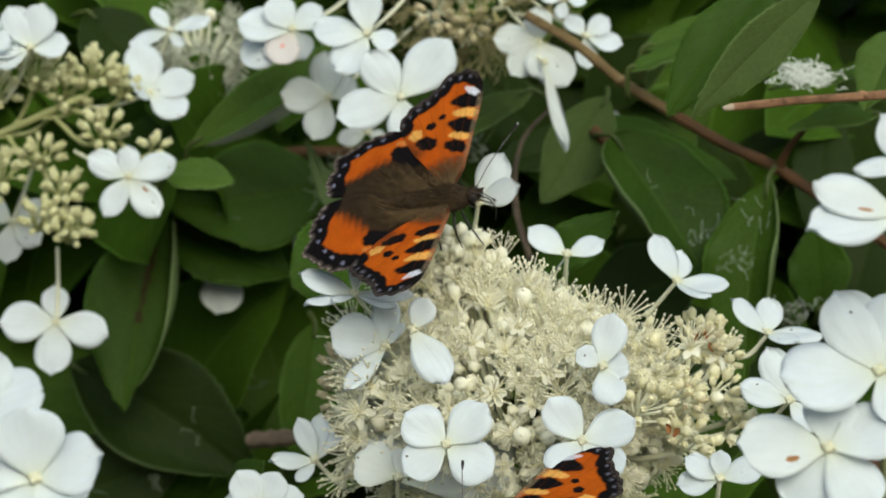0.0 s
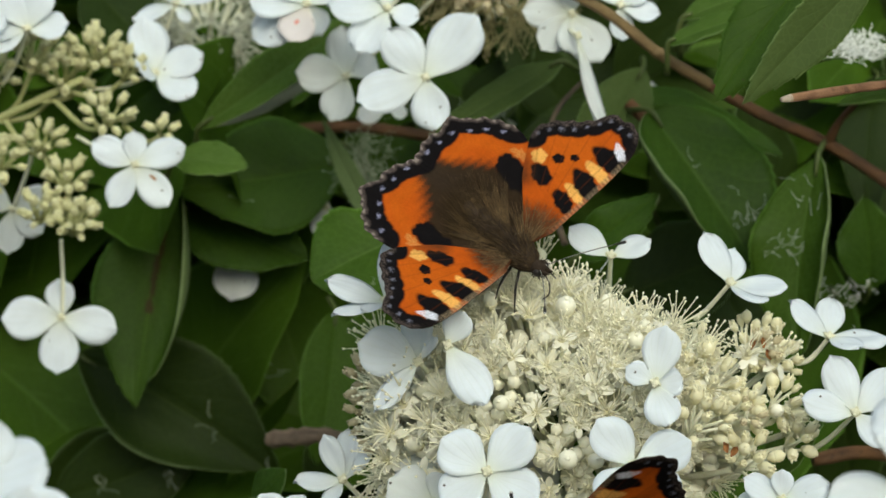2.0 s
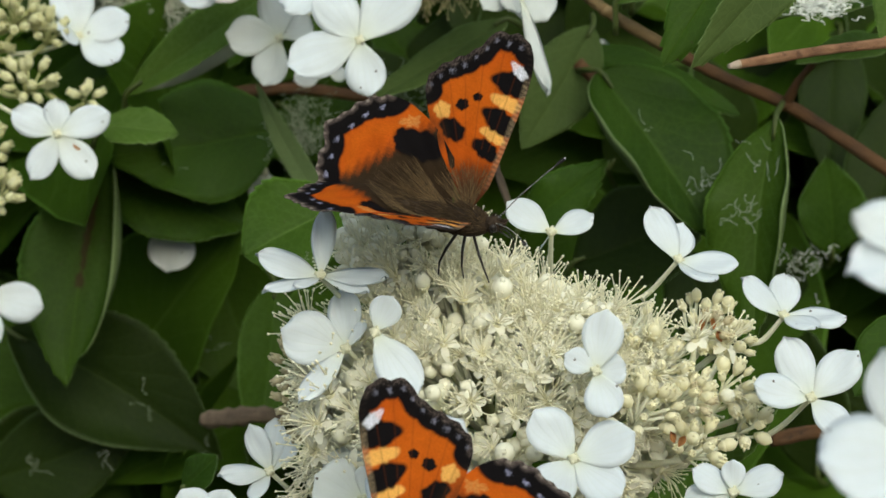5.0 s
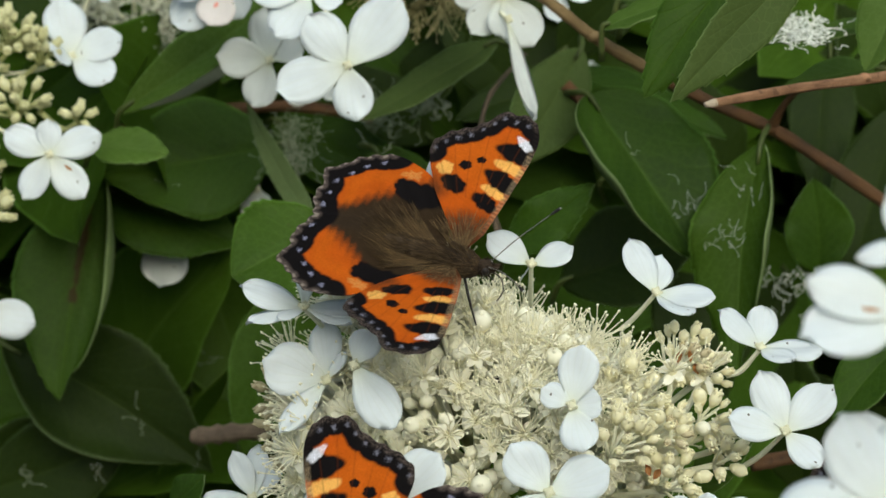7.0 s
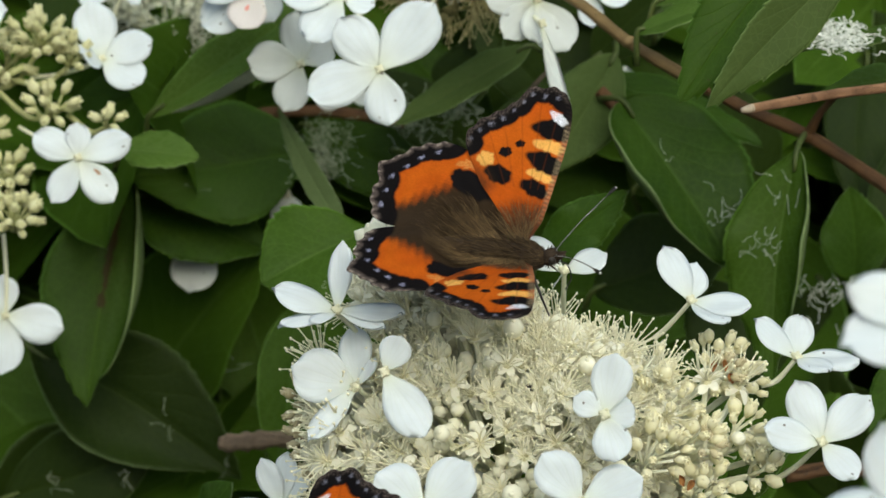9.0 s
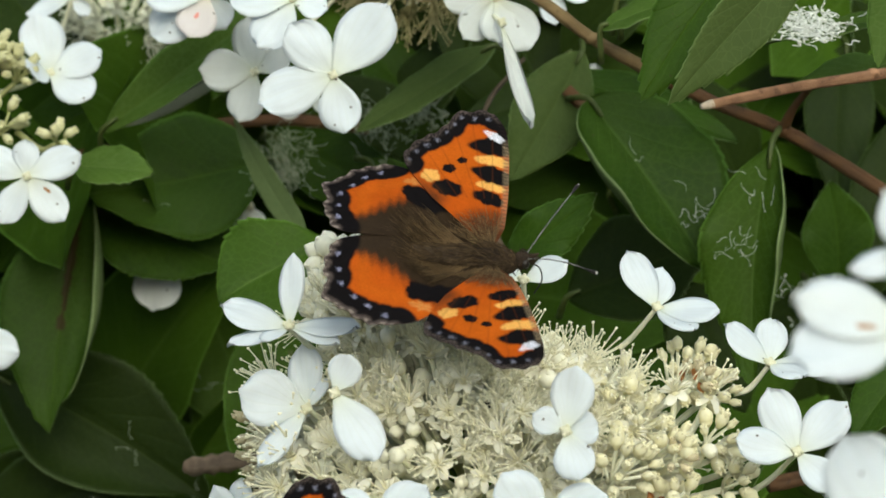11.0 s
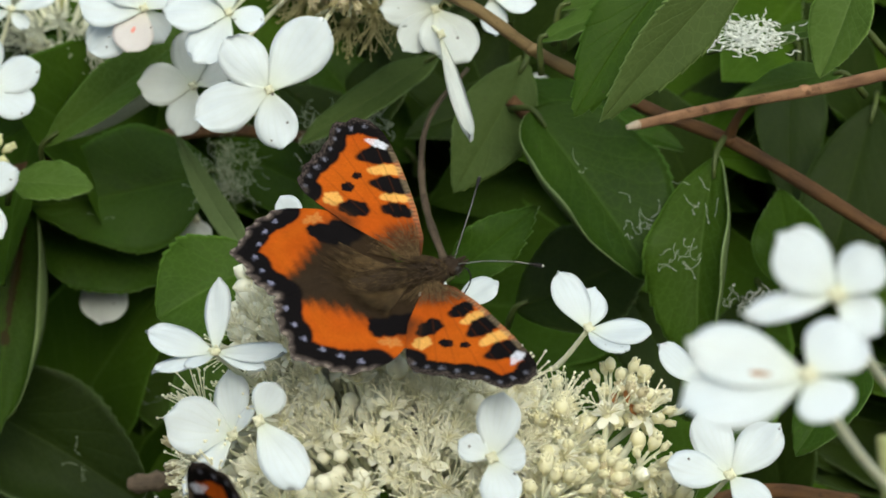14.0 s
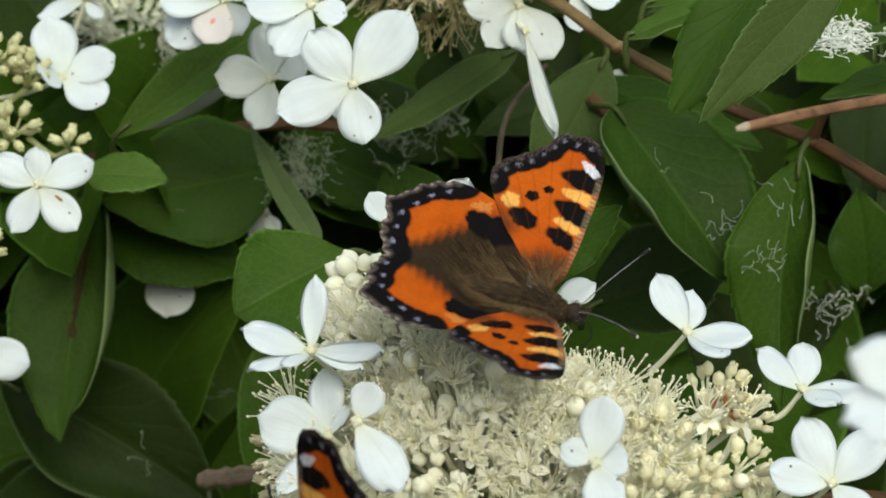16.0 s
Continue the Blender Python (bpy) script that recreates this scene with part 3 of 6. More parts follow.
# -- leaves --
def leaf_shape(length, width, fold, curl, wave, seed, teeth=24, rows=105, cols=17, roll_edge=0.0, thick=0.22, broad=0.86, jag=0.018, quilt=1.0):
    """Vertices (mm), faces and uvs of an ovate toothed leaf along y; fold lifts the halves, curl bends it lengthwise."""
    rnd = random.Random(seed)
    ph, ph2 = rnd.uniform(0, 6), rnd.uniform(0, 6)
    skew = rnd.uniform(-0.04, 0.04)
    tooth = [rnd.uniform(0.35, 1.25) for _ in range(2 * teeth + 2)]
    v, uv, lean = [], [], []
    for i in range(rows):
        u = i / (rows - 1)
        w = 0.5 * width * (1 + 0.05 * math.sin(7 * u + ph2)) * (math.sin(math.pi * u ** broad) ** 0.78 if 0 < u < 1 else 0.0) * (1.0 - 0.25 * u ** 4)
        saw = (u * teeth) % 1.0
        for j in range(cols):
            s = j / (cols - 1) * 2 - 1
            x = s * w
            y = u * length
            if abs(s) > 0.99 and 0.08 < u < 0.97:
                saw_here = saw * tooth[int(u * teeth) + (teeth if s > 0 else 0)]
                x += math.copysign(jag * width * saw_here, s)
                y += 0.4 * jag * length * saw_here
            side, turn = abs(s) * w, 0.0
            z = math.tan(fold) * side
            z += wave * width * 0.03 * (math.sin(9 * u + ph + (1.3 if s > 0 else 0)) * s * s + 0.5 * math.sin(23 * u + ph2) * s ** 4)
            z -= 0.018 * quilt * width * math.cos((u - 0.9 * abs(s) * 0.5) * 8 * 2 * math.pi) * abs(s) * (1 - abs(s))
            z -= 0.02 * width * math.exp(-(s / 0.07) ** 2)
            if roll_edge and s * math.copysign(1, roll_edge) > 0.35:
                turn = max(0.02, abs(roll_edge) * (abs(s) - 0.35) / 0.65 * math.sin(math.pi * min(1, 0.12 + u)) ** 0.5)
                bow = 0.65 * w / abs(roll_edge)
                x = math.copysign(0.35 * w + bow * math.sin(turn), s)
                z += bow * (1 - math.cos(turn))
            z -= curl * length * (u - 0.4) ** 2
            x += skew * length * math.sin(math.pi * u)
            v.append((x, y, z))
            uv.append((s * 0.5, u))
            lean.append((math.copysign(math.sin(turn), s), -math.cos(turn)))
    n = len(v)
    f = [(i * cols + j, i * cols + j + 1, (i + 1) * cols + j + 1, (i + 1) * cols + j) for i in range(rows - 1) for j in range(cols - 1)]
    if thick:
        v += [(x + thick * a, y, z + thick * b) for (x, y, z), (a, b) in zip(v, lean)]
        uv += uv
        f += [tuple(n + k for k in q[::-1]) for q in f]
        for a, b in [(i * cols, (i + 1) * cols) for i in range(rows - 1)] + [((i + 2) * cols - 1, (i + 1) * cols - 1) for i in range(rows - 1)]:
            f.append((a, b, n + b, n + a))
    return v, f, uv


leaves_made = [0]


def leaf(parent, base, tip, width, facing=(0, -1, 0.3), mat=None, fold=0.12, curl=0.12, wave=1.0, roll_edge=0.0, label="", teeth=22, broad=0.9, jag=0.018, quilt=1.0):
    """A leaf blade from base to tip (mm from ORIGIN), with its stalk."""
    leaves_made[0] += 1
    o = Vector(parent.matrix_basis.translation)
    a, b = at(base) - o, at(tip) - o
    length = (b - a).length / MM
    v, f, uv = leaf_shape(length, width, fold, curl, wave, leaves_made[0], teeth, roll_edge=roll_edge, broad=broad, jag=jag, quilt=quilt)
    half = (len(f) - 208) // 2
    me = mesh_of("leaf", [(x * MM, y * MM, z * MM) for x, y, z in v], f, [mat or LEAF, LEAF_UNDER], True, uv, [0] * half + [1] * (len(f) - half))
    m = frame_of(a, b - a, facing)
    blade = part("leaf", me, parent, m, label)
    s = Soup()
    s.tube(smooth_line([Vector((0, 0.1 * length, 0)) * MM, Vector((0, 0, -0.3)) * MM, Vector((0.5, -min(3.5, 0.15 * length), -6.0)) * MM], 3), [0.3 * MM, 0.38 * MM, 0.45 * MM, 0.5 * MM, 0.55 * MM, 0.6 * MM, 0.62 * MM], 6)
    part("leaf_stalk", s.mesh("leaf_stalk", PETIOLE), blade)
    return blade


def branch(parent, name, points, radii, mat, label="", knobs=()):
    o = Vector(parent.matrix_basis.translation)
    line = smooth_line([at(p) - o for p in points], 6)
    n = len(line)
    rnd = random.Random(len(points) * 7 + int(points[0][0]))
    r = [np.interp(k / (n - 1), np.linspace(0, 1, len(radii)), radii) * MM * rnd.uniform(*((0.82, 1.14) if mat is BARK_OLD else (0.93, 1.07))) for k in range(n)]
    s = Soup()
    s.tube(line, r, 10)
    for p, size in knobs:
        s.ball(at(p) - o, size * MM, size * MM, size * 0.8 * MM, segs=10, rings=6)
    return part(name, s.mesh(name, mat), parent, label=label)


def wisps(p, facing, r, count, seed, label, thick=0.1, mat=None):
    """Fallen stamens and withered petals that lie on a leaf; p in mm."""
    rnd = random.Random(seed)
    ob_soup = Soup()
    for _ in range(count):
        a = Vector((rnd.gauss(0, 0.5) * r, rnd.gauss(0, 0.5) * r, rnd.uniform(0, 0.5)))
        d = Vector((rnd.gauss(0, 1), rnd.gauss(0, 1), rnd.uniform(-0.05, 0.25))).normalized()
        side = Vector((-d.y, d.x, 0.1))
        ln = rnd.uniform(1.2, 3.6)
        b1, b2 = rnd.uniform(-0.9, 0.9), rnd.uniform(-0.9, 0.9)
        line = smooth_line([a, a + d * ln * 0.33 + side * b1, a + d * ln * 0.7 + side * b2, a + d * ln], 2)
        ob_soup.tube(line, [thick * (1 - 0.4 * q / (len(line) - 1)) for q in range(len(line))], 4)
        if rnd.random() < 0.3:
            ob_soup.ball(a + d * ln, 2.2 * thick, 3.5 * thick, 1.3 * thick, segs=6, rings=4)
    ob_soup.v = [tuple(c * MM for c in v) for v in ob_soup.v]
    ob = new("stamen_litter", ob_soup.mesh("stamen_litter", mat or WISP))
    ob.matrix_basis = frame_of(at(p), Vector(facing).orthogonal(), facing)
    return tagged(ob, label, "plant litter", "fallen stamens on the leaves")


# ---- the shrub ----
ground = new("ground", mesh_of("ground", [(-60, -60, 0), (60, -60, 0), (60, 60, 0), (-60, 60, 0)], [(0, 1, 2, 3)], SOIL))
tagged(ground, "dark garden soil under the shrub", "ground", kind="structure")

shrub = thing("hydrangea_shrub", (60.0, 260.0, -1100.0), "leafy hydrangea shrub with brown woody branches", "shrub")


def shrub_mass():
    """The dense inside of the shrub, behind and above the flower heads: many plain leaves in one mesh."""
    rnd = random.Random(11)
    s = Soup()
    v0, f0, uv0 = leaf_shape(78, 40, 0.15, 0.2, 1.0, 3, 12, rows=9, cols=5, thick=0)
    for k in range(3600):
        if k < 900:
            p = Vector((rnd.uniform(-210, 210), 175 + 150 * rnd.random() ** 1.6, rnd.uniform(-190, 200)))
        else:
            # unseen leaves round the view; the upper ones are added to shade the inside
            p = Vector((rnd.uniform(-600, 600), 120 + abs(rnd.gauss(0, 260)), rnd.uniform(-950, 420)))
            if p.y < 200 and abs(p.x) < 230 and -190 < p.z < 115 or (p.x / 560) ** 2 + ((p.y - 330) / 420) ** 2 + ((p.z + 260) / 730) ** 2 > rnd.uniform(0.85, 1.15):
                continue
        d = Vector((rnd.gauss(0, 1), rnd.gauss(-0.3, 0.6), rnd.gauss(-0.5, 0.7)))
        n = Vector((rnd.gauss(0, 0.5), -0.8 + rnd.gauss(0, 0.4), 0.6 + rnd.gauss(0, 0.4)))
        m = frame_of(p, d, n)
        size = rnd.uniform(0.7, 1.25)
        s.add([(m @ (Vector(v) * size)) * MM for v in v0], f0, uv0)
    return s.mesh("inner_leaves", LEAF_MID)


inner = new("inner_leaves", shrub_mass())
inner.matrix_basis = Matrix.Translation(ORIGIN)
tagged(inner, "dense shaded leaves inside the hydrangea shrub", "foliage", kind="stuff")


# branches
branch(shrub, "branch", [(-0.1, 66.0, 68.0), (9.9, 68.0, 62.9), (19.0, 70.0, 56.2), (29.2, 74.0, 50.8)], [1.0, 1.05, 1.1], BARK_TAN, "tan younger end of a woody branch", [((19.0, 70.0, 56.2), 1.4)])
branch(shrub, "branch", [(28.8, 73.9, 51.0), (40.4, 80.0, 45.9), (52.1, 84.0, 41.5), (64.2, 86.0, 34.3), (81.4, 90.0, 23.3)], [1.12, 1.15, 1.2], BARK, "reddish brown woody branch", [((52.1, 84.0, 41.5), 1.6), ((29.0, 74.0, 50.9), 1.25)])
branch(shrub, "side_shoot", [(52.1, 84.0, 41.5), (53.6, 80.0, 45.0), (56.6, 76.0, 48.7)], [1.1, 0.7, 0.6], BARK, "", [])
branch(shrub, "broken_twig", [(31.2, -24.0, 34.6), (36.1, -20.0, 35.9), (44.7, -14.0, 38.0), (57.1, -6.0, 40.5), (70.7, 5.0, 44.1)], [0.62, 0.7, 0.72, 0.8, 0.85], BARK_DRY, "dry brown twig with a snapped end", [((54.4, -8.0, 40.1), 1.0)])
branch(shrub, "twig_end", [(30.0, -24.5, 34.3), (30.8, -24.2, 34.5), (31.5, -23.8, 34.7)], [0.35, 0.5, 0.62], BARK_PALE, "pale splintered end", [])
branch(shrub, "branch", [(-82.9, 130.0, 42.7), (-74.5, 130.0, 44.5), (-56.6, 130.0, 48.3), (-39.9, 132.0, 49.9), (-23.1, 135.0, 48.2)], [1.1, 1.2], BARK, "shaded brown branch", [])
branch(shrub, "branch", [(-55.0, 100.0, -15.7), (-53.5, 100.0, -15.9), (-49.0, 101.0, -15.5), (-43.3, 103.0, -15.1), (-37.5, 125.0, -16.9)], [0.9, 1.7, 1.9, 1.6, 1.4], BARK_OLD, "broken end of an old branch", [])
branch(shrub, "branch", [(44.9, 50.0, -18.0), (54.6, 52.0, -16.6), (68.3, 56.0, -18.8)], [1.3, 1.2], BARK, "", [])
branch(shrub, "branch", [(7.5, 100.0, 56.9), (1.1, 97.0, 49.0), (-0.9, 93.0, 41.2), (-0.3, 92.0, 31.7), (2.8, 90.0, 22.2)], [0.4, 0.5, 0.65, 0.75], BARK_OLD, "", [])
branch(shrub, "branch", [(14.9, 95.0, 50.5), (19.1, 95.0, 46.3), (21.3, 96.0, 43.8)], [1.2, 0.8], BARK, "", [])
for ends in (((40, 260, -1099), (-60, 300, -500), (-180, 300, 40)), ((50, 265, -1099), (30, 330, -450), (-20, 300, 110)), ((70, 262, -1099), (110, 320, -480), (90, 290, 60)), ((80, 258, -1099), (210, 300, -520), (260, 290, 30))):
    branch(shrub, "stem", ends, [6.5, 4.5, 2.0], BARK_OLD, "grey-brown woody stem")

# leaves
leaf(shrub, (-77.0, 128.0, 38.4), (-83.2, 118.0, -9.9), 24.0, (0.15, -1, 0.25), mat=LEAF_STAINED, fold=0.1, curl=0.05, roll_edge=-2.7, broad=1.15, label='hanging green leaf with a dark stain along its midrib')
leaf(shrub, (-99.9, 142.0, 1.7), (-55.3, 136.0, -24.7), 27.2, (0.1, -0.95, -0.1), mat=LEAF_SHADE, fold=0.12, curl=0.16, roll_edge=1.0, broad=1.0)
leaf(shrub, (-79.5, 172.0, 2.6), (-64.3, 168.0, -17.6), 19.2, (0.1, -0.9, -0.4), mat=LEAF_SHADE)
leaf(shrub, (-109.0, 150.0, -31.0), (-79.2, 165.0, -18.0), 23.8, (0.0, -0.8, -0.3), mat=LEAF_SHADE)
leaf(shrub, (-70.1, 102.0, 45.3), (-37.5, 96.0, 69.0), 9.0, (0.35, -0.75, 0.5), mat=LEAF_YOUNG, fold=0.42, teeth=18)
leaf(shrub, (-69.0, 112.0, 46.8), (-43.3, 108.0, 58.5), 4.2, (0.2, -0.8, -0.2), mat=LEAF_PALE, fold=0.1)
leaf(shrub, (-73.3, 92.0, 38.4), (-58.6, 90.0, 37.3), 9.6, (0, -0.8, 0.6), mat=LEAF_YOUNG, fold=0.15, curl=0.15, teeth=9, jag=0.05)
leaf(shrub, (-41.9, 128.0, 42.1), (-76.8, 122.0, 35.9), 24.7, (0, -1, 0.2), mat=LEAF, fold=0.08)
leaf(shrub, (-32.9, 98.0, 25.4), (-44.8, 95.0, 47.0), 4.8, (-0.2, -1.0, 0.4), mat=LEAF_UNDER, fold=0.15, curl=-0.2, broad=0.6)
leaf(shrub, (-24.8, 72.0, 23.5), (-44.1, 66.0, 13.5), 21.0, (-0.1, -0.9, 0.4), mat=LEAF_MID, fold=0.1, jag=0.03, teeth=14, broad=1.25)
leaf(shrub, (42.5, 14.0, 63.5), (24.1, 13.0, 39.4), 11.4, (-0.15, -1, 0.1), mat=LEAF, fold=0.12, curl=0.05, teeth=13, jag=0.055, quilt=2.2, label='toothed green leaf with chewed margin')
leaf(shrub, (50.0, 6.0, 61.5), (27.9, 4.0, 37.6), 8.6, (0.25, -0.9, -0.1), mat=LEAF_GREY, fold=0.15, teeth=18, jag=0.04)
leaf(shrub, (20.0, 62.0, 57.0), (34.6, 58.0, 62.2), 8.0, (0, -0.6, 0.8), mat=LEAF_YOUNG, fold=0.1, curl=0.2)
leaf(shrub, (23.5, 75.0, 63.8), (44.3, 72.0, 71.8), 10.0, (0.1, -0.6, 0.8), mat=LEAF_YOUNG)
leaf(shrub, (15.1, 104.0, 54.8), (46.0, 100.0, 42.2), 11.2, (0.1, -0.7, 0.6), mat=LEAF, fold=0.1)
leaf(shrub, (18.8, 88.0, 48.2), (41.0, 82.0, 15.2), 28.3, (0.2, -0.9, 0.4), mat=LEAF, fold=0.12, curl=0.05, roll_edge=1.7, broad=0.72)
leaf(shrub, (49.3, 77.0, 38.6), (45.3, 76.0, -3.4), 17.0, (-0.35, -0.9, 0.2), mat=LEAF_MID, fold=0.25, curl=0.05, roll_edge=-1.9, broad=0.85, wave=2.2, quilt=2.6, teeth=16, jag=0.03, label='green leaf with its margin rolled up and fallen stamens on it')
leaf(shrub, (18.0, 96.0, 57.6), (4.9, 92.0, 34.3), 13.7, (0.2, -0.9, 0.1), mat=LEAF_GREY, fold=0.08)
leaf(shrub, (3.3, 74.0, 17.8), (19.3, 70.0, 30.2), 8.8, (-0.2, -1, 0.1), mat=LEAF, fold=0.1, curl=0.1, jag=0.05, teeth=11, wave=2.5, quilt=2.4)
leaf(shrub, (66.2, 122.0, 15.9), (64.5, 118.0, 35.1), 13.4, (0.1, -1, 0.2), mat=LEAF)
leaf(shrub, (84.6, 132.0, 51.8), (72.7, 128.0, 12.7), 17.0, (-0.1, -1, 0.2), mat=LEAF_SHADE)
leaf(shrub, (31.9, 14.0, -21.0), (40.8, 10.0, -11.3), 6.9, (0, -0.8, 0.6), mat=LEAF_YOUNG)
leaf(shrub, (72.0, 60.0, 57.7), (47.2, 64.0, 55.1), 9.3, (0.0, -0.45, 0.9), mat=LEAF_YOUNG, fold=0.05)
leaf(shrub, (70.6, 52.0, 64.3), (63.6, 50.0, 48.2), 10.4, (-0.3, -0.8, 0.5), mat=LEAF_YOUNG, fold=0.25)
leaf(shrub, (70.5, 70.0, 51.1), (52.1, 72.0, 48.2), 8.0, (0, -0.6, 0.7), mat=LEAF_YOUNG)
leaf(shrub, (2.1, 102.0, 59.9), (-23.3, 98.0, 44.7), 9.6, (0.1, -0.6, 0.7), mat=LEAF_GREY)
leaf(shrub, (14.6, 112.0, 14.0), (41.5, 108.0, 26.0), 20.7, (0, -0.9, 0.4), mat=LEAF_SHADE)
leaf(shrub, (-97.8, 132.0, 80.5), (-77.8, 128.0, 60.7), 19.0, (0.2, -0.8, 0.4), mat=LEAF_SHADE)
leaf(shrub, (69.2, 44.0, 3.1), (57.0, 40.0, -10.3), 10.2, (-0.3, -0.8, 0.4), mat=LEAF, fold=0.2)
leaf(shrub, (-39.7, 150.0, 2.8), (-48.8, 150.0, -32.7), 17.8, (0.4, -0.8, -0.4), mat=LEAF_SHADE)
leaf(shrub, (35.9, 120.0, 16.7), (47.8, 116.0, -7.6), 16.6, (0.1, -1, 0.2), mat=LEAF_SHADE)
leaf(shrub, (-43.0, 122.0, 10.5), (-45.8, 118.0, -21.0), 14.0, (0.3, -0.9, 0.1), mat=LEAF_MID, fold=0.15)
leaf(shrub, (-106.0, 150.0, -30.0), (-72.0, 146.0, -17.0), 20.0, (0.1, -0.9, 0.1), mat=LEAF_SHADE, fold=0.1)
leaf(shrub, (-53.6, 60.0, -26.9), (-47.6, 58.0, -21.0), 6.8, (0, -0.8, 0.6), mat=LEAF)
leaf(shrub, (24.7, 84.0, 63.3), (38.9, 82.0, 67.8), 9.2, (0, -0.7, 0.7), mat=LEAF_YOUNG)
leaf(shrub, (-22.1, 118.0, 40.6), (-8.5, 114.0, 22.7), 14.3, (0, -0.9, 0.3), mat=LEAF)
leaf(shrub, (-78.2, 135.0, 33.5), (-49.8, 130.0, 22.0), 19.4, (0, -1, 0.3), mat=LEAF)
leaf(shrub, (-21.7, 189.9, 38.4), (-14.5, 179.9, 65.6), 19.0, (-0.2, -0.9, 0.61), mat=LEAF, fold=0.12, curl=0.15)
leaf(shrub, (-64.8, 167.5, 13.5), (-43.4, 157.5, 41.6), 15.6, (0.28, -0.9, 0.65), mat=LEAF, fold=0.12, curl=0.15)
leaf(shrub, (-84.2, 177.7, 34.3), (-95.7, 167.7, 55.2), 16.7, (-0.0, -0.9, 0.35), mat=LEAF, fold=0.12, curl=0.15)
leaf(shrub, (-4.8, 156.1, 45.1), (-26.2, 146.1, 70.1), 16.5, (-0.14, -0.9, 0.65), mat=LEAF, fold=0.12, curl=0.15)
leaf(shrub, (-66.2, 167.4, 25.7), (-52.0, 157.4, 54.8), 14.5, (-0.02, -0.9, 0.25), mat=LEAF, fold=0.12, curl=0.15)
leaf(shrub, (-81.5, 189.3, 80.8), (-104.3, 179.3, 56.6), 14.2, (0.25, -0.9, 0.38), mat=LEAF, fold=0.12, curl=0.15)
leaf(shrub, (-40.8, 162.9, 55.5), (-16.5, 152.9, 69.4), 16.2, (0.27, -0.9, 0.63), mat=LEAF, fold=0.12, curl=0.15)
leaf(shrub, (-67.1, 182.3, 46.2), (-73.4, 172.3, 79.2), 19.5, (-0.16, -0.9, 0.06), mat=LEAF, fold=0.12, curl=0.15)
leaf(shrub, (-45.5, 156.7, 49.8), (-16.8, 146.7, 35.7), 16.2, (0.12, -0.9, 0.06), mat=LEAF, fold=0.12, curl=0.15)
leaf(shrub, (-49.9, 168.5, 43.7), (-40.4, 158.5, 71.6), 17.1, (-0.26, -0.9, 0.16), mat=LEAF, fold=0.12, curl=0.15)
leaf(shrub, (-104.4, 167.6, 43.3), (-92.3, 157.6, 69.6), 16.4, (0.06, -0.9, 0.65), mat=LEAF, fold=0.12, curl=0.15)
leaf(shrub, (-42.6, 152.6, 86.3), (-55.2, 142.6, 56.3), 16.0, (-0.07, -0.9, 0.52), mat=LEAF, fold=0.12, curl=0.15)
leaf(shrub, (-100.0, 159.1, 51.1), (-73.5, 149.1, 71.1), 18.0, (0.08, -0.9, 0.01), mat=LEAF, fold=0.12, curl=0.15)
leaf(shrub, (-83.9, 186.4, 34.9), (-78.5, 176.4, 68.6), 16.0, (0.15, -0.9, 0.42), mat=LEAF, fold=0.12, curl=0.15)
leaf(shrub, (45.7, 167.8, 43.5), (70.7, 157.8, 65.6), 18.4, (-0.09, -0.9, 0.44), mat=LEAF_SHADE, fold=0.12, curl=0.15)
leaf(shrub, (66.5, 181.5, 71.7), (86.6, 171.5, 86.2), 19.7, (-0.16, -0.9, 0.37), mat=LEAF_SHADE, fold=0.12, curl=0.15)
leaf(shrub, (93.9, 177.8, 52.6), (67.0, 167.8, 30.9), 16.0, (0.26, -0.9, 0.54), mat=LEAF_SHADE, fold=0.12, curl=0.15)
leaf(shrub, (52.0, 149.0, 34.9), (41.8, 139.0, 58.4), 16.6, (0.17, -0.9, 0.44), mat=LEAF_SHADE, fold=0.12, curl=0.15)
leaf(shrub, (88.1, 160.4, 49.9), (74.4, 150.4, 74.5), 17.7, (0.22, -0.9, 0.44), mat=LEAF_SHADE, fold=0.12, curl=0.15)
leaf(shrub, (74.3, 175.7, 31.0), (79.4, 165.7, 53.0), 17.7, (0.3, -0.9, 0.34), mat=LEAF_SHADE, fold=0.12, curl=0.15)
leaf(shrub, (80.5, 189.4, 72.2), (97.5, 179.4, 91.6), 16.4, (-0.22, -0.9, 0.03), mat=LEAF_SHADE, fold=0.12, curl=0.15)
leaf(shrub, (72.6, 151.6, 65.8), (69.7, 141.6, 31.8), 13.7, (0.05, -0.9, 0.62), mat=LEAF_SHADE, fold=0.12, curl=0.15)
leaf(shrub, (55.5, 182.5, 43.0), (66.2, 172.5, 65.9), 19.4, (0.0, -0.9, 0.64), mat=LEAF_SHADE, fold=0.12, curl=0.15)
leaf(shrub, (63.5, 188.8, 43.4), (81.9, 178.8, 61.9), 19.1, (-0.17, -0.9, 0.33), mat=LEAF_SHADE, fold=0.12, curl=0.15)
leaf(shrub, (24.2, 159.2, 36.2), (39.7, 149.2, 57.2), 18.4, (0.01, -0.9, 0.66), mat=LEAF_SHADE, fold=0.12, curl=0.15)
leaf(shrub, (75.5, 178.1, 24.1), (77.0, 168.1, 58.4), 19.3, (-0.15, -0.9, 0.18), mat=LEAF_SHADE, fold=0.12, curl=0.15)
leaf(shrub, (64.4, 154.8, 17.1), (49.7, 144.8, -12.3), 14.5, (0.26, -0.9, 0.23), mat=LEAF_SHADE, fold=0.12, curl=0.15)
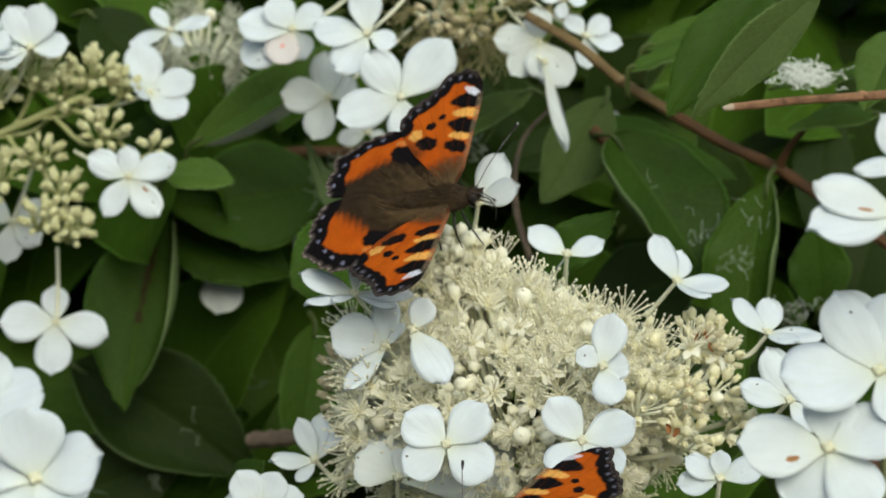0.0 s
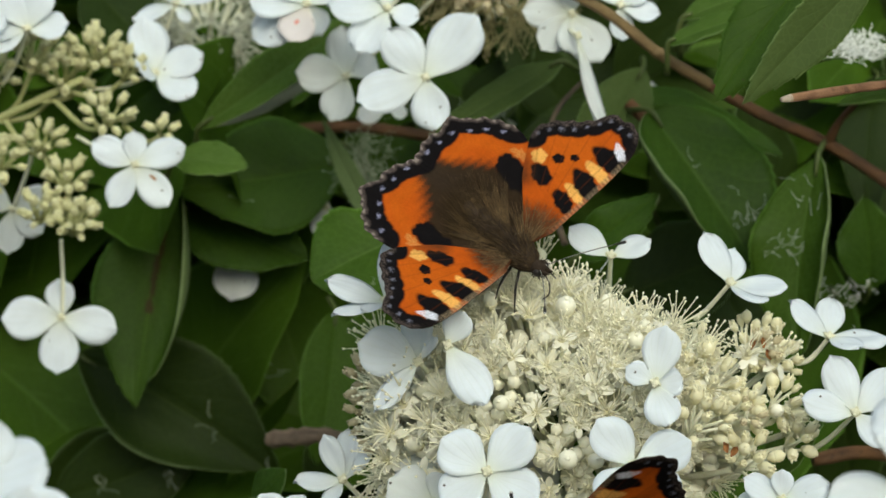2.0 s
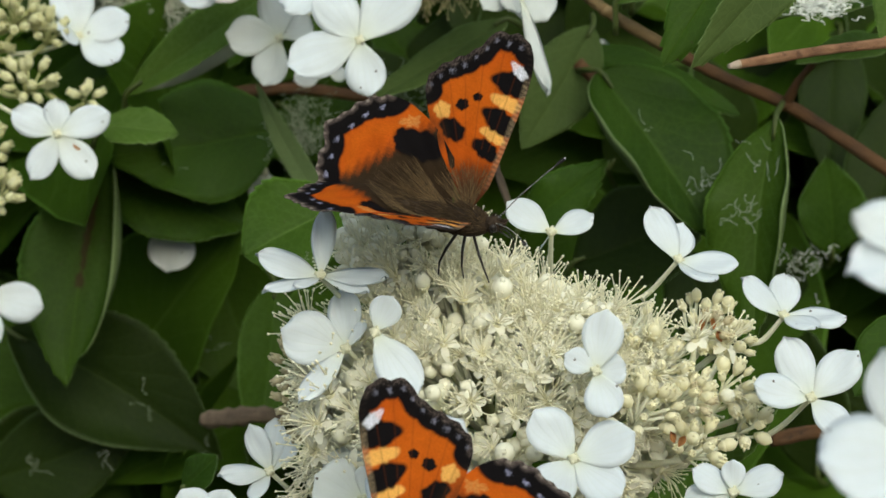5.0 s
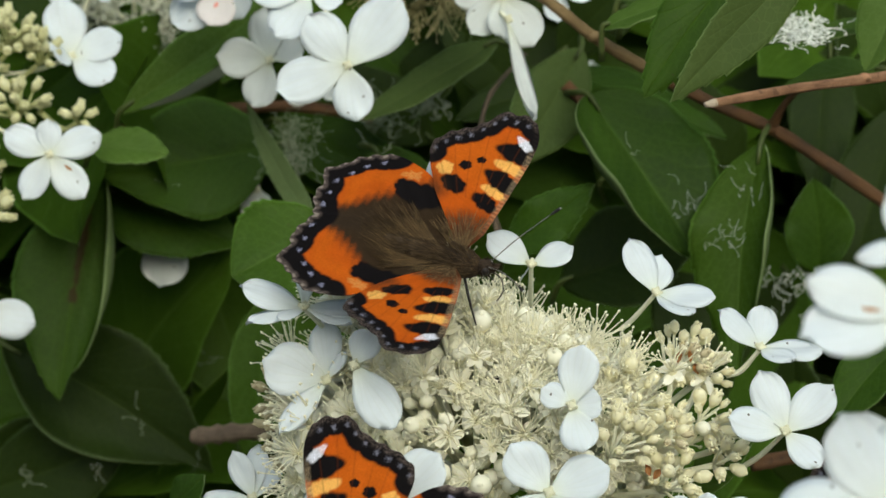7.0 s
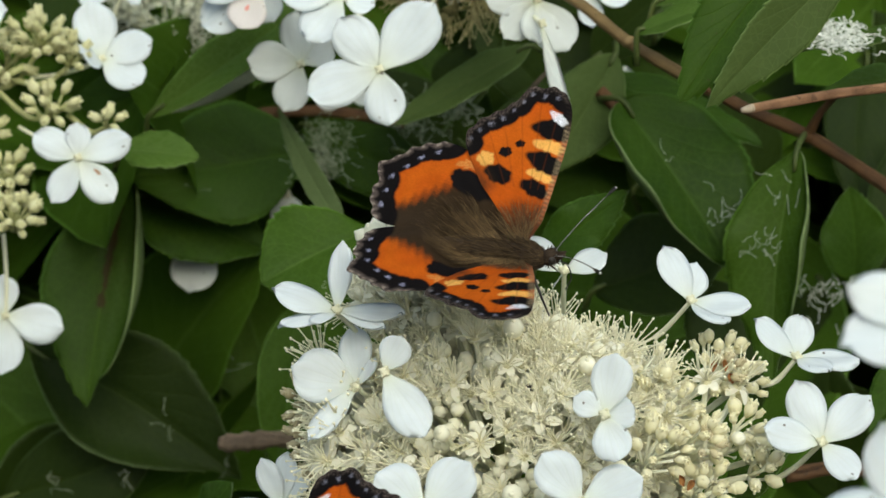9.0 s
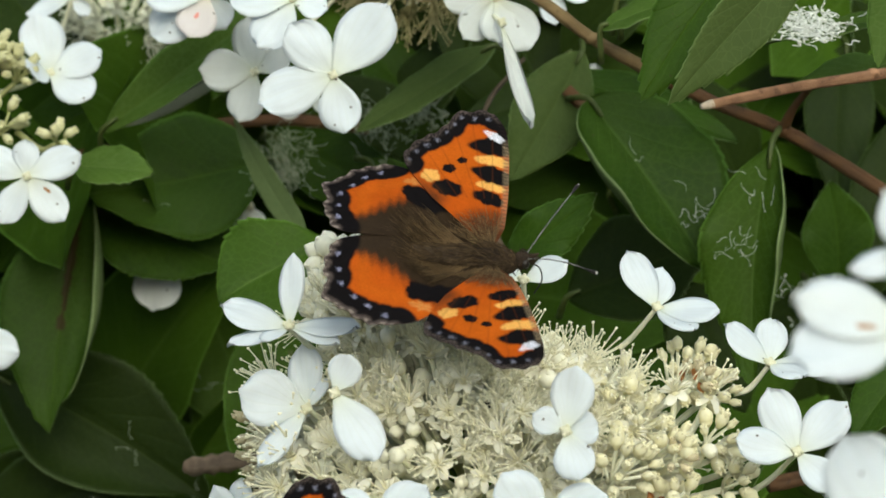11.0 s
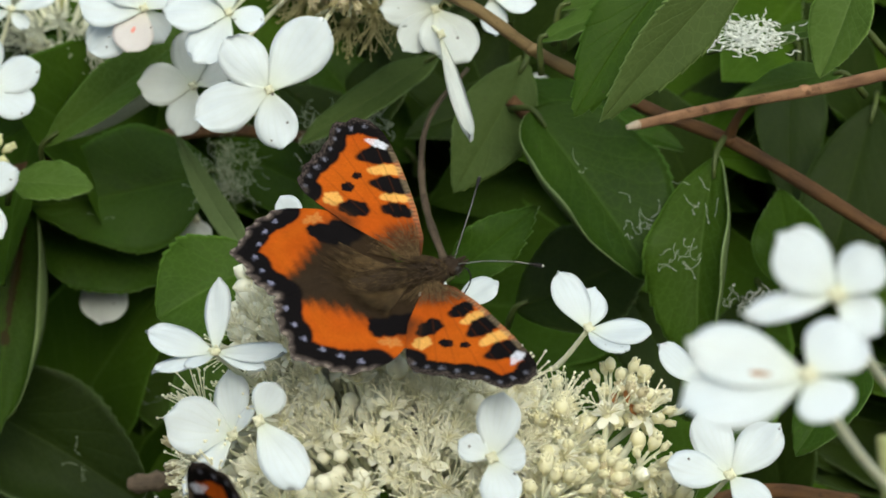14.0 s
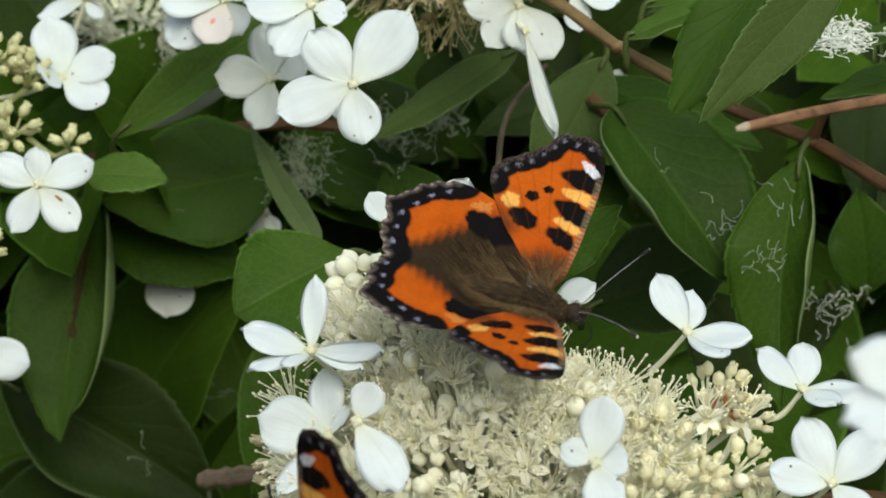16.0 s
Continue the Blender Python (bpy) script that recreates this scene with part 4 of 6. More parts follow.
leaf(shrub, (59.9, 182.7, 15.5), (41.4, 172.7, 46.5), 16.3, (0.09, -0.9, 0.38), mat=LEAF_SHADE, fold=0.12, curl=0.15)
leaf(shrub, (66.9, 147.6, -28.7), (63.1, 137.6, 1.4), 17.1, (-0.3, -0.9, 0.07), mat=LEAF_SHADE, fold=0.12, curl=0.15)
leaf(shrub, (46.9, 180.5, 14.1), (71.3, 170.5, 26.6), 16.3, (-0.22, -0.9, 0.63), mat=LEAF_SHADE, fold=0.12, curl=0.15)
leaf(shrub, (104.0, 179.0, -24.7), (71.5, 169.0, -11.0), 15.7, (0.15, -0.9, 0.53), mat=LEAF_SHADE, fold=0.12, curl=0.15)
leaf(shrub, (86.9, 176.4, -19.0), (63.7, 166.4, -2.5), 14.8, (0.24, -0.9, 0.37), mat=LEAF_SHADE, fold=0.12, curl=0.15)
leaf(shrub, (96.9, 181.6, -22.2), (64.8, 171.6, -10.0), 19.7, (-0.04, -0.9, 0.49), mat=LEAF_SHADE, fold=0.12, curl=0.15)
leaf(shrub, (15.0, 149.2, 62.8), (35.6, 139.2, 80.5), 14.1, (0.29, -0.9, 0.33), mat=LEAF_SHADE, fold=0.12, curl=0.15)
leaf(shrub, (9.8, 165.4, 86.4), (-19.7, 155.4, 71.4), 18.9, (-0.3, -0.9, 0.48), mat=LEAF_SHADE, fold=0.12, curl=0.15)
leaf(shrub, (-30.3, 184.4, 56.6), (-17.3, 174.4, 79.9), 17.5, (0.14, -0.9, 0.38), mat=LEAF_SHADE, fold=0.12, curl=0.15)
leaf(shrub, (-19.9, 152.2, 46.5), (-3.3, 142.2, 68.7), 13.5, (0.11, -0.9, 0.64), mat=LEAF_SHADE, fold=0.12, curl=0.15)
leaf(shrub, (-10.5, 146.2, 44.4), (-29.8, 136.2, 59.2), 13.7, (-0.04, -0.9, 0.3), mat=LEAF_SHADE, fold=0.12, curl=0.15)
leaf(shrub, (10.0, 149.9, 52.4), (-11.4, 139.9, 75.1), 13.8, (0.1, -0.9, 0.06), mat=LEAF_SHADE, fold=0.12, curl=0.15)
leaf(shrub, (14.0, 168.6, 84.4), (2.4, 158.6, 53.4), 18.9, (0.14, -0.9, 0.42), mat=LEAF_SHADE, fold=0.12, curl=0.15)
leaf(shrub, (26.3, 147.1, 57.0), (-5.9, 137.1, 49.0), 13.2, (-0.13, -0.9, 0.39), mat=LEAF_SHADE, fold=0.12, curl=0.15)

# the main flower head

panicle = thing("flower_panicle", (4.2, 20.0, -32.5), "large creamy white hydrangea panicle, half in bud", "flower head", "hydrangea flower heads")
rachis(panicle, [(70.0, 250.0, -1098.0), (60.0, 160.0, -400.0), (9.2, 40.0, -61.5), (4.2, 20.0, -32.5), (-1.2, 8.0, -14.6), (-11.4, 5.0, 2.2), (-19.2, 4.0, 11.2)], 1.9, 0.9)
MOUND = (-0.4, 3.5, -12.5)


def clear_of_butterfly(q):
    p = Vector(MOUND) + q - Vector((3, -13, 15))
    return (p.z - p.y) * 0.7 < -1.5 and q.z < 20 - 0.35 * max(q.x, 0) - 0.3 * max(q.x - 14, 0)


flower_mound(panicle, MOUND, (33.5, 25.5, 25.2), 190, 3, lambda q: q.y < 12 and q.x > -28 and not (q.x > 19 and q.z < 10) and q.z > -27 and clear_of_butterfly(q), (0.70, 0.82), 4.2, size=1.02, power=1.5)
flower_mound(panicle, MOUND, (34.5, 24.5, 26.0), 34, 4, lambda q: q.y < 10 and q.x > 2 and q.z > 3 and not (q.x > 22 and q.z < 8) and clear_of_butterfly(q), (0.0, 1.0), 4.0, size=1.0, power=1.5)
flower_mound(panicle, MOUND, (29.5, 21.5, 21.5), 170, 5, lambda q: q.y < 10 and q.x > -27 and q.z > -24 and clear_of_butterfly(q), (0.62, 0.7), 3.2, size=0.9, power=1.5)
flower_core(panicle, MOUND, (29.8, 21.4, 21.9), 950, 21, lambda q: q.z > -22 and clear_of_butterfly(q))
bud_cluster(panicle, (29.5, 2.0, -0.8), 4.7, 18, (8.9, 6.0, -17.0), "cream", 1, (0.5, -0.6, 0.5), 0.8)
bud_cluster(panicle, (32.6, 4.0, -2.9), 3.2, 9, (8.9, 6.0, -17.0), "cream", 2, (0.5, -0.6, 0.5), 0.8)
bud_cluster(panicle, (21.4, -8.0, -5.7), 4.3, 16, (8.9, 6.0, -17.0), "cream", 3, (0.5, -0.6, 0.5), 0.8)
bud_cluster(panicle, (24.9, -10.0, -10.4), 4.4, 18, (8.9, 6.0, -17.0), "cream", 4, (0.5, -0.6, 0.5), 0.8)
bud_cluster(panicle, (19.4, -16.0, -12.7), 4.0, 15, (8.9, 6.0, -17.0), "cream", 5, (0.5, -0.6, 0.5), 0.8)
bud_cluster(panicle, (32.3, -4.0, -9.3), 3.1, 9, (8.9, 6.0, -17.0), "cream", 6, (0.5, -0.6, 0.5), 0.8)
bud_cluster(panicle, (27.0, -10.0, -17.6), 4.0, 14, (8.9, 6.0, -17.0), "cream", 7, (0.5, -0.6, 0.5), 0.8)
bud_cluster(panicle, (34.8, -4.0, -14.6), 2.8, 6, (8.9, 6.0, -17.0), "cream", 8, (0.5, -0.6, 0.5), 0.8)
bud_cluster(panicle, (18.7, -6.0, -0.9), 3.2, 9, (8.9, 6.0, -17.0), "cream", 9, (0.5, -0.6, 0.5), 0.8)
bud_cluster(panicle, (34.3, 0.0, -13.1), 1.9, 6, (8.9, 6.0, -17.0), "cream", 10, (0.5, -0.6, 0.5), 0.8)
flower_mound(panicle, (25.5, -2.0, -8.6), (9.0, 8.0, 10.0), 9, 31, lambda q: q.y < 2, (0.8, 0.9), 5.0)
bud_cluster(panicle, (-19.4, 8.0, 16.8), 2.7, 12, (-13.3, 6.0, 1.7), "white", 40, (-0.4, -0.7, 0.5), 0.94)
bud_cluster(panicle, (-20.8, 6.5, 12.0), 3.1, 15, (-13.3, 6.0, 1.7), "white", 41, (-0.4, -0.7, 0.5), 0.94)
bud_cluster(panicle, (-16.1, 3.0, 6.3), 2.6, 10, (-13.3, 6.0, 1.7), "white", 42, (-0.4, -0.7, 0.5), 0.94)
bud_cluster(panicle, (30.1, -3.0, -0.8), 2.0, 6, (20.5, 4.0, -10.9), "tan", 91, (0.4, -0.6, 0.6), 0.7)
bud_cluster(panicle, (26.7, -13.0, -11.1), 1.8, 5, (20.3, 0.0, -13.3), "tan", 92, (0.4, -0.6, 0.4), 0.7)
bud_cluster(panicle, (-30.9, 8.0, -6.5), 3.4, 10, (-18.3, 12.0, -13.3), "tan", 60, (-0.8, -0.4, 0.2), 0.8)
bud_cluster(panicle, (-30.2, 10.0, -11.6), 3.4, 10, (-18.3, 12.0, -13.3), "tan", 61, (-0.8, -0.4, 0.2), 0.8)
bud_cluster(panicle, (-27.4, 8.0, -16.6), 3.4, 10, (-18.3, 12.0, -13.3), "tan", 62, (-0.8, -0.4, 0.2), 0.8)
bud_cluster(panicle, (-10.5, 2.0, 14.7), 2.7, 9, (-8.5, 8.0, 4.8), "white", 77, (0, -0.5, 0.7), 0.9)
bud_cluster(panicle, (-20.4, 3.0, 8.2), 2.9, 9, (-2.0, 8.0, -4.0), "white", 500, (0, -0.7, 0.6), 0.8)
bud_cluster(panicle, (-14.2, 3.0, 11.6), 2.9, 9, (-2.0, 8.0, -4.0), "white", 501, (0, -0.7, 0.6), 0.8)
bud_cluster(panicle, (-8.3, 3.0, 11.9), 2.9, 9, (-2.0, 8.0, -4.0), "white", 502, (0, -0.7, 0.6), 0.8)
bud_cluster(panicle, (-3.8, 3.0, 9.6), 2.9, 9, (-2.0, 8.0, -4.0), "white", 503, (0, -0.7, 0.6), 0.8)
flower_mound(panicle, (-12.3, 4.0, 8.1), (11.0, 6.0, 6.0), 26, 510, lambda q: q.y < 2 and q.z > -3, (0.6, 0.9), 3.2, size=0.9)
floret(panicle, (25.0, -2.0, 9.0), [(-3.6, 2.0, 7.9), (8.1, -3.0, -0.7), (4.6, -6.0, -3.0), (1.2, 5.0, 5.6)], (0.35, -0.7, 0.6), ratio=0.62, stalk=(-4.7, 6.0, -5.2))
floret(panicle, (40.7, 2.0, 1.1), [(-5.8, 0.0, 5.6), (0.9, 4.0, 6.2), (8.6, -2.0, -0.5), (3.9, -5.0, -1.8)], (0.1, -0.6, 0.8), ratio=0.64, stalk=(-4.8, 2.0, -4.0))
floret(panicle, (42.8, -11.0, -10.6), [(-3.5, 1.0, 8.3), (6.7, 1.0, 6.4), (-8.1, -3.0, 1.8), (4.4, -3.0, -4.6)], (0.0, -0.85, 0.4), ratio=0.62, stalk=(-5.4, 9.0, -5.7))
floret(panicle, (12.0, -26.0, -6.9), [(1.5, 0.0, 8.0), (-3.9, 0.0, 2.1), (1.6, -2.0, -5.9), (4.0, 3.0, 0.7)], (0.0, -1.0, 0.15), stalk=(-3.3, 26.0, -4.1))
floret(panicle, (-22.1, -12.0, -3.9), [(-8.9, 0.0, 2.6, 0.84), (-6.2, -3.0, -7.3, 0.36), (-0.7, 3.0, 8.5, 0.55), (2.5, 0.0, 3.8, 0.4)], (-0.2, -1.0, 0.2), ratio=0.68, stalk=(6.2, 20.0, -6.5))
floret(panicle, (-17.8, -21.0, -1.7), [(2.3, -1.0, 4.6, 0.86), (5.6, -4.0, -8.4, 0.56)], (0.1, -1.0, 0.1), stalk=(4.7, 23.0, -2.8))
floret_by_wing = floret(panicle, (-24.1, -14.0, 7.0), [(-8.8, 0.0, 3.2, 0.64), (-7.6, -3.0, -2.3, 0.4), (0.5, 2.0, 9.8, 0.36), (-3.1, -5.0, -1.5, 0.42), (9.2, -1.0, 0.0, 0.46), (6.6, -2.0, -2.1, 0.4)], (-0.1, -0.6, 0.8), stalk=(8.0, 14.0, -6.0))
floret(panicle, (-11.8, -28.0, -19.8), [(-6.3, 0.0, 4.5), (5.9, 0.0, 6.1), (-6.2, -1.0, -4.4), (6.9, -1.0, -4.5)], (0.0, -0.95, 0.3), ratio=0.85, stalk=(1.6, 28.0, -6.0))
floret(panicle, (9.0, -27.0, -18.7), [(-5.1, 0.0, 6.4), (7.9, 0.0, 3.4), (-4.5, -3.0, -5.3), (5.9, -3.0, -4.7)], (0.0, -0.9, 0.4), ratio=0.8, stalk=(-1.7, 27.0, -6.6))
floret(panicle, (-34.2, 8.0, -22.0), [(-3.1, 0.0, 6.9), (0.6, 2.0, 7.7), (4.1, 0.0, 5.9), (-7.4, -2.0, -0.2), (-2.6, -3.0, -3.6)], (-0.3, -0.7, 0.5), ratio=0.5, stalk=(5.2, 2.0, -4.4))
floret(panicle, (6.9, 0.0, 13.1), [(-6.2, 0.0, 4.3), (5.9, 0.0, 2.5), (-1.2, 3.0, -1.6)], (0.0, -0.75, 0.6), stalk=(0.2, 10.0, -5.6))
floret(panicle, (-8.1, 3.0, 21.9), [(3.9, 0.0, 8.3), (6.4, -3.0, 2.7)], (0.1, -0.9, 0.3), ratio=0.62, stalk=(-0.7, 7.0, -7.3))
floret(panicle, (-42.6, 2.0, -30.5), [(-4.0, 0.0, 6.0), (2.6, 0.0, 6.0), (-5.9, 0.0, 1.5), (6.8, 0.0, 2.3)], (0.0, -0.9, 0.4), ratio=0.8)
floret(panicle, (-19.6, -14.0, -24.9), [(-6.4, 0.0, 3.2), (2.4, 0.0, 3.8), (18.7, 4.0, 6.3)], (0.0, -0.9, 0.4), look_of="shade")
floret(panicle, (31.4, -16.0, -23.6), [(-5.4, 0.0, 3.2), (-0.0, 0.0, 4.2), (6.6, 0.0, 2.6), (-6.6, 0.0, -1.0)], (0.0, -0.8, 0.5))
floret(panicle, (-16.0, 24.0, 25.1), [(-2.8, 0.0, 4.6)], (-0.1, -1, 0.2))
floret(panicle, (-15.8, -6.0, -19.5), [(-10.0, 0.0, -3.1), (-4.4, 0.0, -6.5)], (0.0, -0.9, 0.3), look_of="shade")

# withered petals on the buds, and a small beetle that sits on an open flower
for k, p in enumerate(((28.2, -4.0, -1.1), (30.0, -4.0, -0.9), (23.8, -17.0, -17.2), (27.1, -5.0, -2.1), (31.1, -4.0, -2.6), (23.3, -17.0, -16.7))):
    turn = random.Random(300 + k)
    part("withered_petal", petal_mesh("withered_petal", WITHERED, 0.5, 1.6, 2.0, 0.5, 400 + k), panicle, frame_of(at(p) - panicle.matrix_basis.translation, (turn.uniform(-0.6, 0.6), -0.5, 1), (turn.uniform(-1, 1), -1, 0.2), 2.0 * MM, 1.9 * MM, 1.9 * MM), "rust-brown withered petal")
for k, p in enumerate(((2.4, -15.4, -5.2), (-3.6, -15.0, -6.6), (5.4, -14.2, -0.8))):
    part("fertile_flower", FLOWERS[k], panicle, upright(at(p) - panicle.matrix_basis.translation, (0.1 * k, -1, 0.45), 40 * k))

# the flower heads behind

panicle_top = thing("flower_panicle", (-9.4, 80.0, 83.2), "white hydrangea panicle with spent stamens above the leaves", "flower head", "hydrangea flower heads")
rachis(panicle_top, [(90.0, 270.0, -1098.0), (190.0, 360.0, -300.0), (130.0, 330.0, 140.0), (10.0, 150.0, 170.0), (-4.6, 105.0, 130.8), (-9.4, 85.0, 84.4), (-14.7, 82.0, 67.1)], 1.6, 0.8)
flower_mound(panicle_top, (-10.4, 86.0, 77.5), (16.0, 12.0, 14.0), 60, 9, lambda q: q.y < 5, (0.4, 0.95), 2.6, (0, -0.3, -0.3), open_kind=FLOWERS_SPENT, bushy_kind=FLOWERS_SPENT)
floret(panicle_top, (-23.7, 57.0, 49.2), [(-6.9, 0.0, 8.6), (9.1, 0.0, 11.3), (-12.1, 0.0, -4.3), (1.7, 0.0, -9.4)], (0.0, -1.0, 0.1), ratio=0.64, stalk=(9.3, 23.0, 16.9))
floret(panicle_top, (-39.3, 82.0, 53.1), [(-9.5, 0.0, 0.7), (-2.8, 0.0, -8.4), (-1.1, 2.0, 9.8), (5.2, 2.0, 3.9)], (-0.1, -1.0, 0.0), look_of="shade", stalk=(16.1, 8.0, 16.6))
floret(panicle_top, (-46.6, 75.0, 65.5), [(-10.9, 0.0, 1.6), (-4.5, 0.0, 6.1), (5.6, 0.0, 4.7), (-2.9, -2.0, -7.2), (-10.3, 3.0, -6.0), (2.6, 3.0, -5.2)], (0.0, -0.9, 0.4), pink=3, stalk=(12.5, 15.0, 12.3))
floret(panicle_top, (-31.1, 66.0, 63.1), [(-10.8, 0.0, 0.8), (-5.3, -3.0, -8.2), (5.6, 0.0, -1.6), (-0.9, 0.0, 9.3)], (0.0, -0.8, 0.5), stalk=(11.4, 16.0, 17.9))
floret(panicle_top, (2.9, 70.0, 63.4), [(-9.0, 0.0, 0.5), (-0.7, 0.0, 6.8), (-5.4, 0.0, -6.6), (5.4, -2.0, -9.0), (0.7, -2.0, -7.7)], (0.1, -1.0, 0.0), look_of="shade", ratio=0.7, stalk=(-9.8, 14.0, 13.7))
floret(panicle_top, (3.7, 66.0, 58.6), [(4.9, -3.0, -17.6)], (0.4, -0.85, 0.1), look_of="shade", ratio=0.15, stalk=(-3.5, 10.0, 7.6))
floret(panicle_top, (12.2, 78.0, 66.4), [(-3.5, 0.0, 4.2), (7.2, 0.0, -1.5), (4.5, 0.0, 3.6), (0.7, 0.0, -6.3)], (0.2, -0.8, 0.4), stalk=(-15.6, 8.0, 13.6))
floret(panicle_top, (7.9, 76.0, 73.4), [(-5.1, 0.0, 1.0), (4.0, 0.0, -0.5), (-1.0, 0.0, -3.7)], (0.0, -0.8, 0.5), stalk=(-11.5, 10.0, 9.0))

panicle_left = thing("flower_panicle", (-128.2, 95.0, 32.9), "cream hydrangea panicle mostly in closed buds", "flower head", "hydrangea flower heads")
rachis(panicle_left, [(30.0, 280.0, -1098.0), (-80.0, 200.0, -400.0), (-157.0, 120.0, 12.8), (-118.4, 95.0, 41.0), (-106.3, 90.0, 45.6), (-90.4, 86.0, 52.5)], 1.3, 0.7)
bud_cluster(panicle_left, (-99.5, 84.0, 56.5), 5.2, 23, (-108.5, 90.0, 44.4), "green", 80, (0.2, -0.6, 0.6), 0.9)
bud_cluster(panicle_left, (-94.1, 88.0, 53.9), 4.3, 17, (-108.5, 90.0, 44.4), "green", 81, (0.2, -0.6, 0.6), 0.9)
bud_cluster(panicle_left, (-87.8, 86.0, 57.6), 4.3, 19, (-98.3, 88.0, 48.2), "green", 82, (0.2, -0.6, 0.6), 0.9)
bud_cluster(panicle_left, (-82.5, 88.0, 54.7), 3.3, 11, (-94.0, 88.0, 50.6), "green", 83, (0.2, -0.6, 0.6), 0.9)
bud_cluster(panicle_left, (-85.2, 86.0, 45.4), 3.7, 13, (-96.1, 88.0, 48.8), "green", 84, (0.2, -0.6, 0.6), 0.9)
bud_cluster(panicle_left, (-98.0, 88.0, 40.5), 4.1, 14, (-106.3, 90.0, 45.6), "green", 85, (0.2, -0.6, 0.6), 0.9)
bud_cluster(panicle_left, (-93.0, 86.0, 33.2), 3.2, 13, (-100.7, 90.0, 44.0), "green", 86, (0.2, -0.6, 0.6), 0.9)
bud_cluster(panicle_left, (-97.3, 84.0, 26.8), 3.9, 15, (-93.4, 88.0, 36.1), "green", 87, (0.2, -0.6, 0.6), 0.9)
bud_cluster(panicle_left, (-90.7, 84.0, 24.8), 4.3, 19, (-93.4, 88.0, 36.1), "green", 88, (0.2, -0.6, 0.6), 0.9)
bud_cluster(panicle_left, (-105.2, 86.0, 36.8), 3.9, 14, (-108.5, 90.0, 44.4), "green", 89, (0.2, -0.6, 0.6), 0.9)
bud_cluster(panicle_left, (-107.5, 86.0, 53.3), 3.9, 14, (-113.4, 92.0, 44.6), "green", 90, (0.2, -0.6, 0.6), 0.9)
bud_cluster(panicle_left, (-74.7, 86.0, 42.9), 1.7, 5, (-83.0, 90.0, 44.4), "green", 91, (0.2, -0.6, 0.6), 0.9)
bud_cluster(panicle_left, (-107.2, 86.0, 32.3), 2.4, 7, (-110.7, 90.0, 42.7), "green", 92, (0.2, -0.6, 0.6), 0.9)
floret(panicle_left, (-77.2, 92.0, 54.7), [(-2.7, 2.0, 11.2), (9.0, 0.0, 4.0), (7.9, -3.0, -4.6), (-2.5, -6.0, 0.1)], (0.2, -0.85, 0.4), stalk=(-12.7, -2.0, -3.7))
floret(panicle_left, (-78.7, 79.0, 35.3), [(-8.1, 0.0, 4.2), (-0.4, 0.0, 6.2), (9.2, 0.0, 3.7), (-4.5, 0.0, -7.9), (6.3, 0.0, -7.7)], (0.0, -1.0, 0.15), ratio=0.62, stalk=(-12.8, 9.0, 6.4), spotted=4)
floret(panicle_left, (-95.2, 98.0, 7.2), [(-0.8, 0.0, 7.3), (-11.7, 0.0, -0.3), (10.7, 0.0, -2.4), (-0.7, 0.0, -10.8)], (0.0, -1.0, 0.1), ratio=0.72, stalk=(0.5, -6.0, 14.9))
floret(panicle_left, (-74.6, 100.0, 69.7), [(-8.2, 0.0, -3.1), (-3.6, 0.0, 4.8), (8.2, 0.0, 2.7), (2.7, 0.0, -3.4)], (0.1, -0.7, 0.7), ratio=0.6, stalk=(-5.3, 4.0, -9.5))
floret(panicle_left, (-98.5, 72.0, 59.6), [(-4.6, 0.0, 8.2), (2.3, 0.0, 8.9), (-8.6, 0.0, 1.3), (7.4, 0.0, 1.4), (-6.8, 0.0, -2.9)], (0.0, -0.85, 0.4), stalk=(-6.9, 12.0, -8.8))
floret(panicle_left, (-107.0, 70.0, 58.6), [(-7.7, 0.0, 4.0), (-5.2, 0.0, -2.6), (4.7, 0.0, 3.0), (-0.2, 0.0, 7.6)], (0.0, -0.9, 0.3), stalk=(-2.1, 14.0, -8.0))
bud_cluster(panicle_top, (-18.2, 78.0, 69.8), 3.3, 12, (-15.8, 86.0, 80.1), "tan", 201, (0, -0.7, -0.2), 0.9)
bud_cluster(panicle_top, (-11.2, 78.0, 68.2), 2.9, 10, (-13.6, 86.0, 80.2), "tan", 202, (0, -0.7, -0.2), 0.9)
floret(panicle_left, (-108.3, 112.0, 29.7), [(7.7, 0.0, 3.2), (-0.8, 0.0, -8.9), (-7.7, 0.0, 3.7), (6.0, 0.0, -4.7)], (0.0, -1.0, 0.0), look_of="shade", stalk=(6.9, -12.0, 13.4))

panicle_far = thing("flower_panicle", (-68.0, 125.0, 84.5), "pale hydrangea panicle deep in the shrub", "flower head", "hydrangea flower heads")
flower_mound(panicle_far, (-70.9, 128.0, 71.1), (8.5, 7.0, 10.0), 40, 12, lambda q: q.y < 4, (0.5, 0.97), 2.0, open_kind=FLOWERS_FADED, bushy_kind=FLOWERS_FADED)
rachis(panicle_far, [(50.0, 300.0, -1098.0), (-20.0, 260.0, -200.0), (-30.0, 230.0, 60.0), (-72.6, 150.0, 107.6), (-71.4, 132.0, 71.2)], 1.2, 0.8)
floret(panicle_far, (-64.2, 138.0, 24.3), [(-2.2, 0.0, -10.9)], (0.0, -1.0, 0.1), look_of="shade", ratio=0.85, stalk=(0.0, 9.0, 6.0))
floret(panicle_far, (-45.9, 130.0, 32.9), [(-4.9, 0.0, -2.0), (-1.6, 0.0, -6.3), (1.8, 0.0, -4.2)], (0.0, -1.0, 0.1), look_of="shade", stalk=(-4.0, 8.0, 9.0))
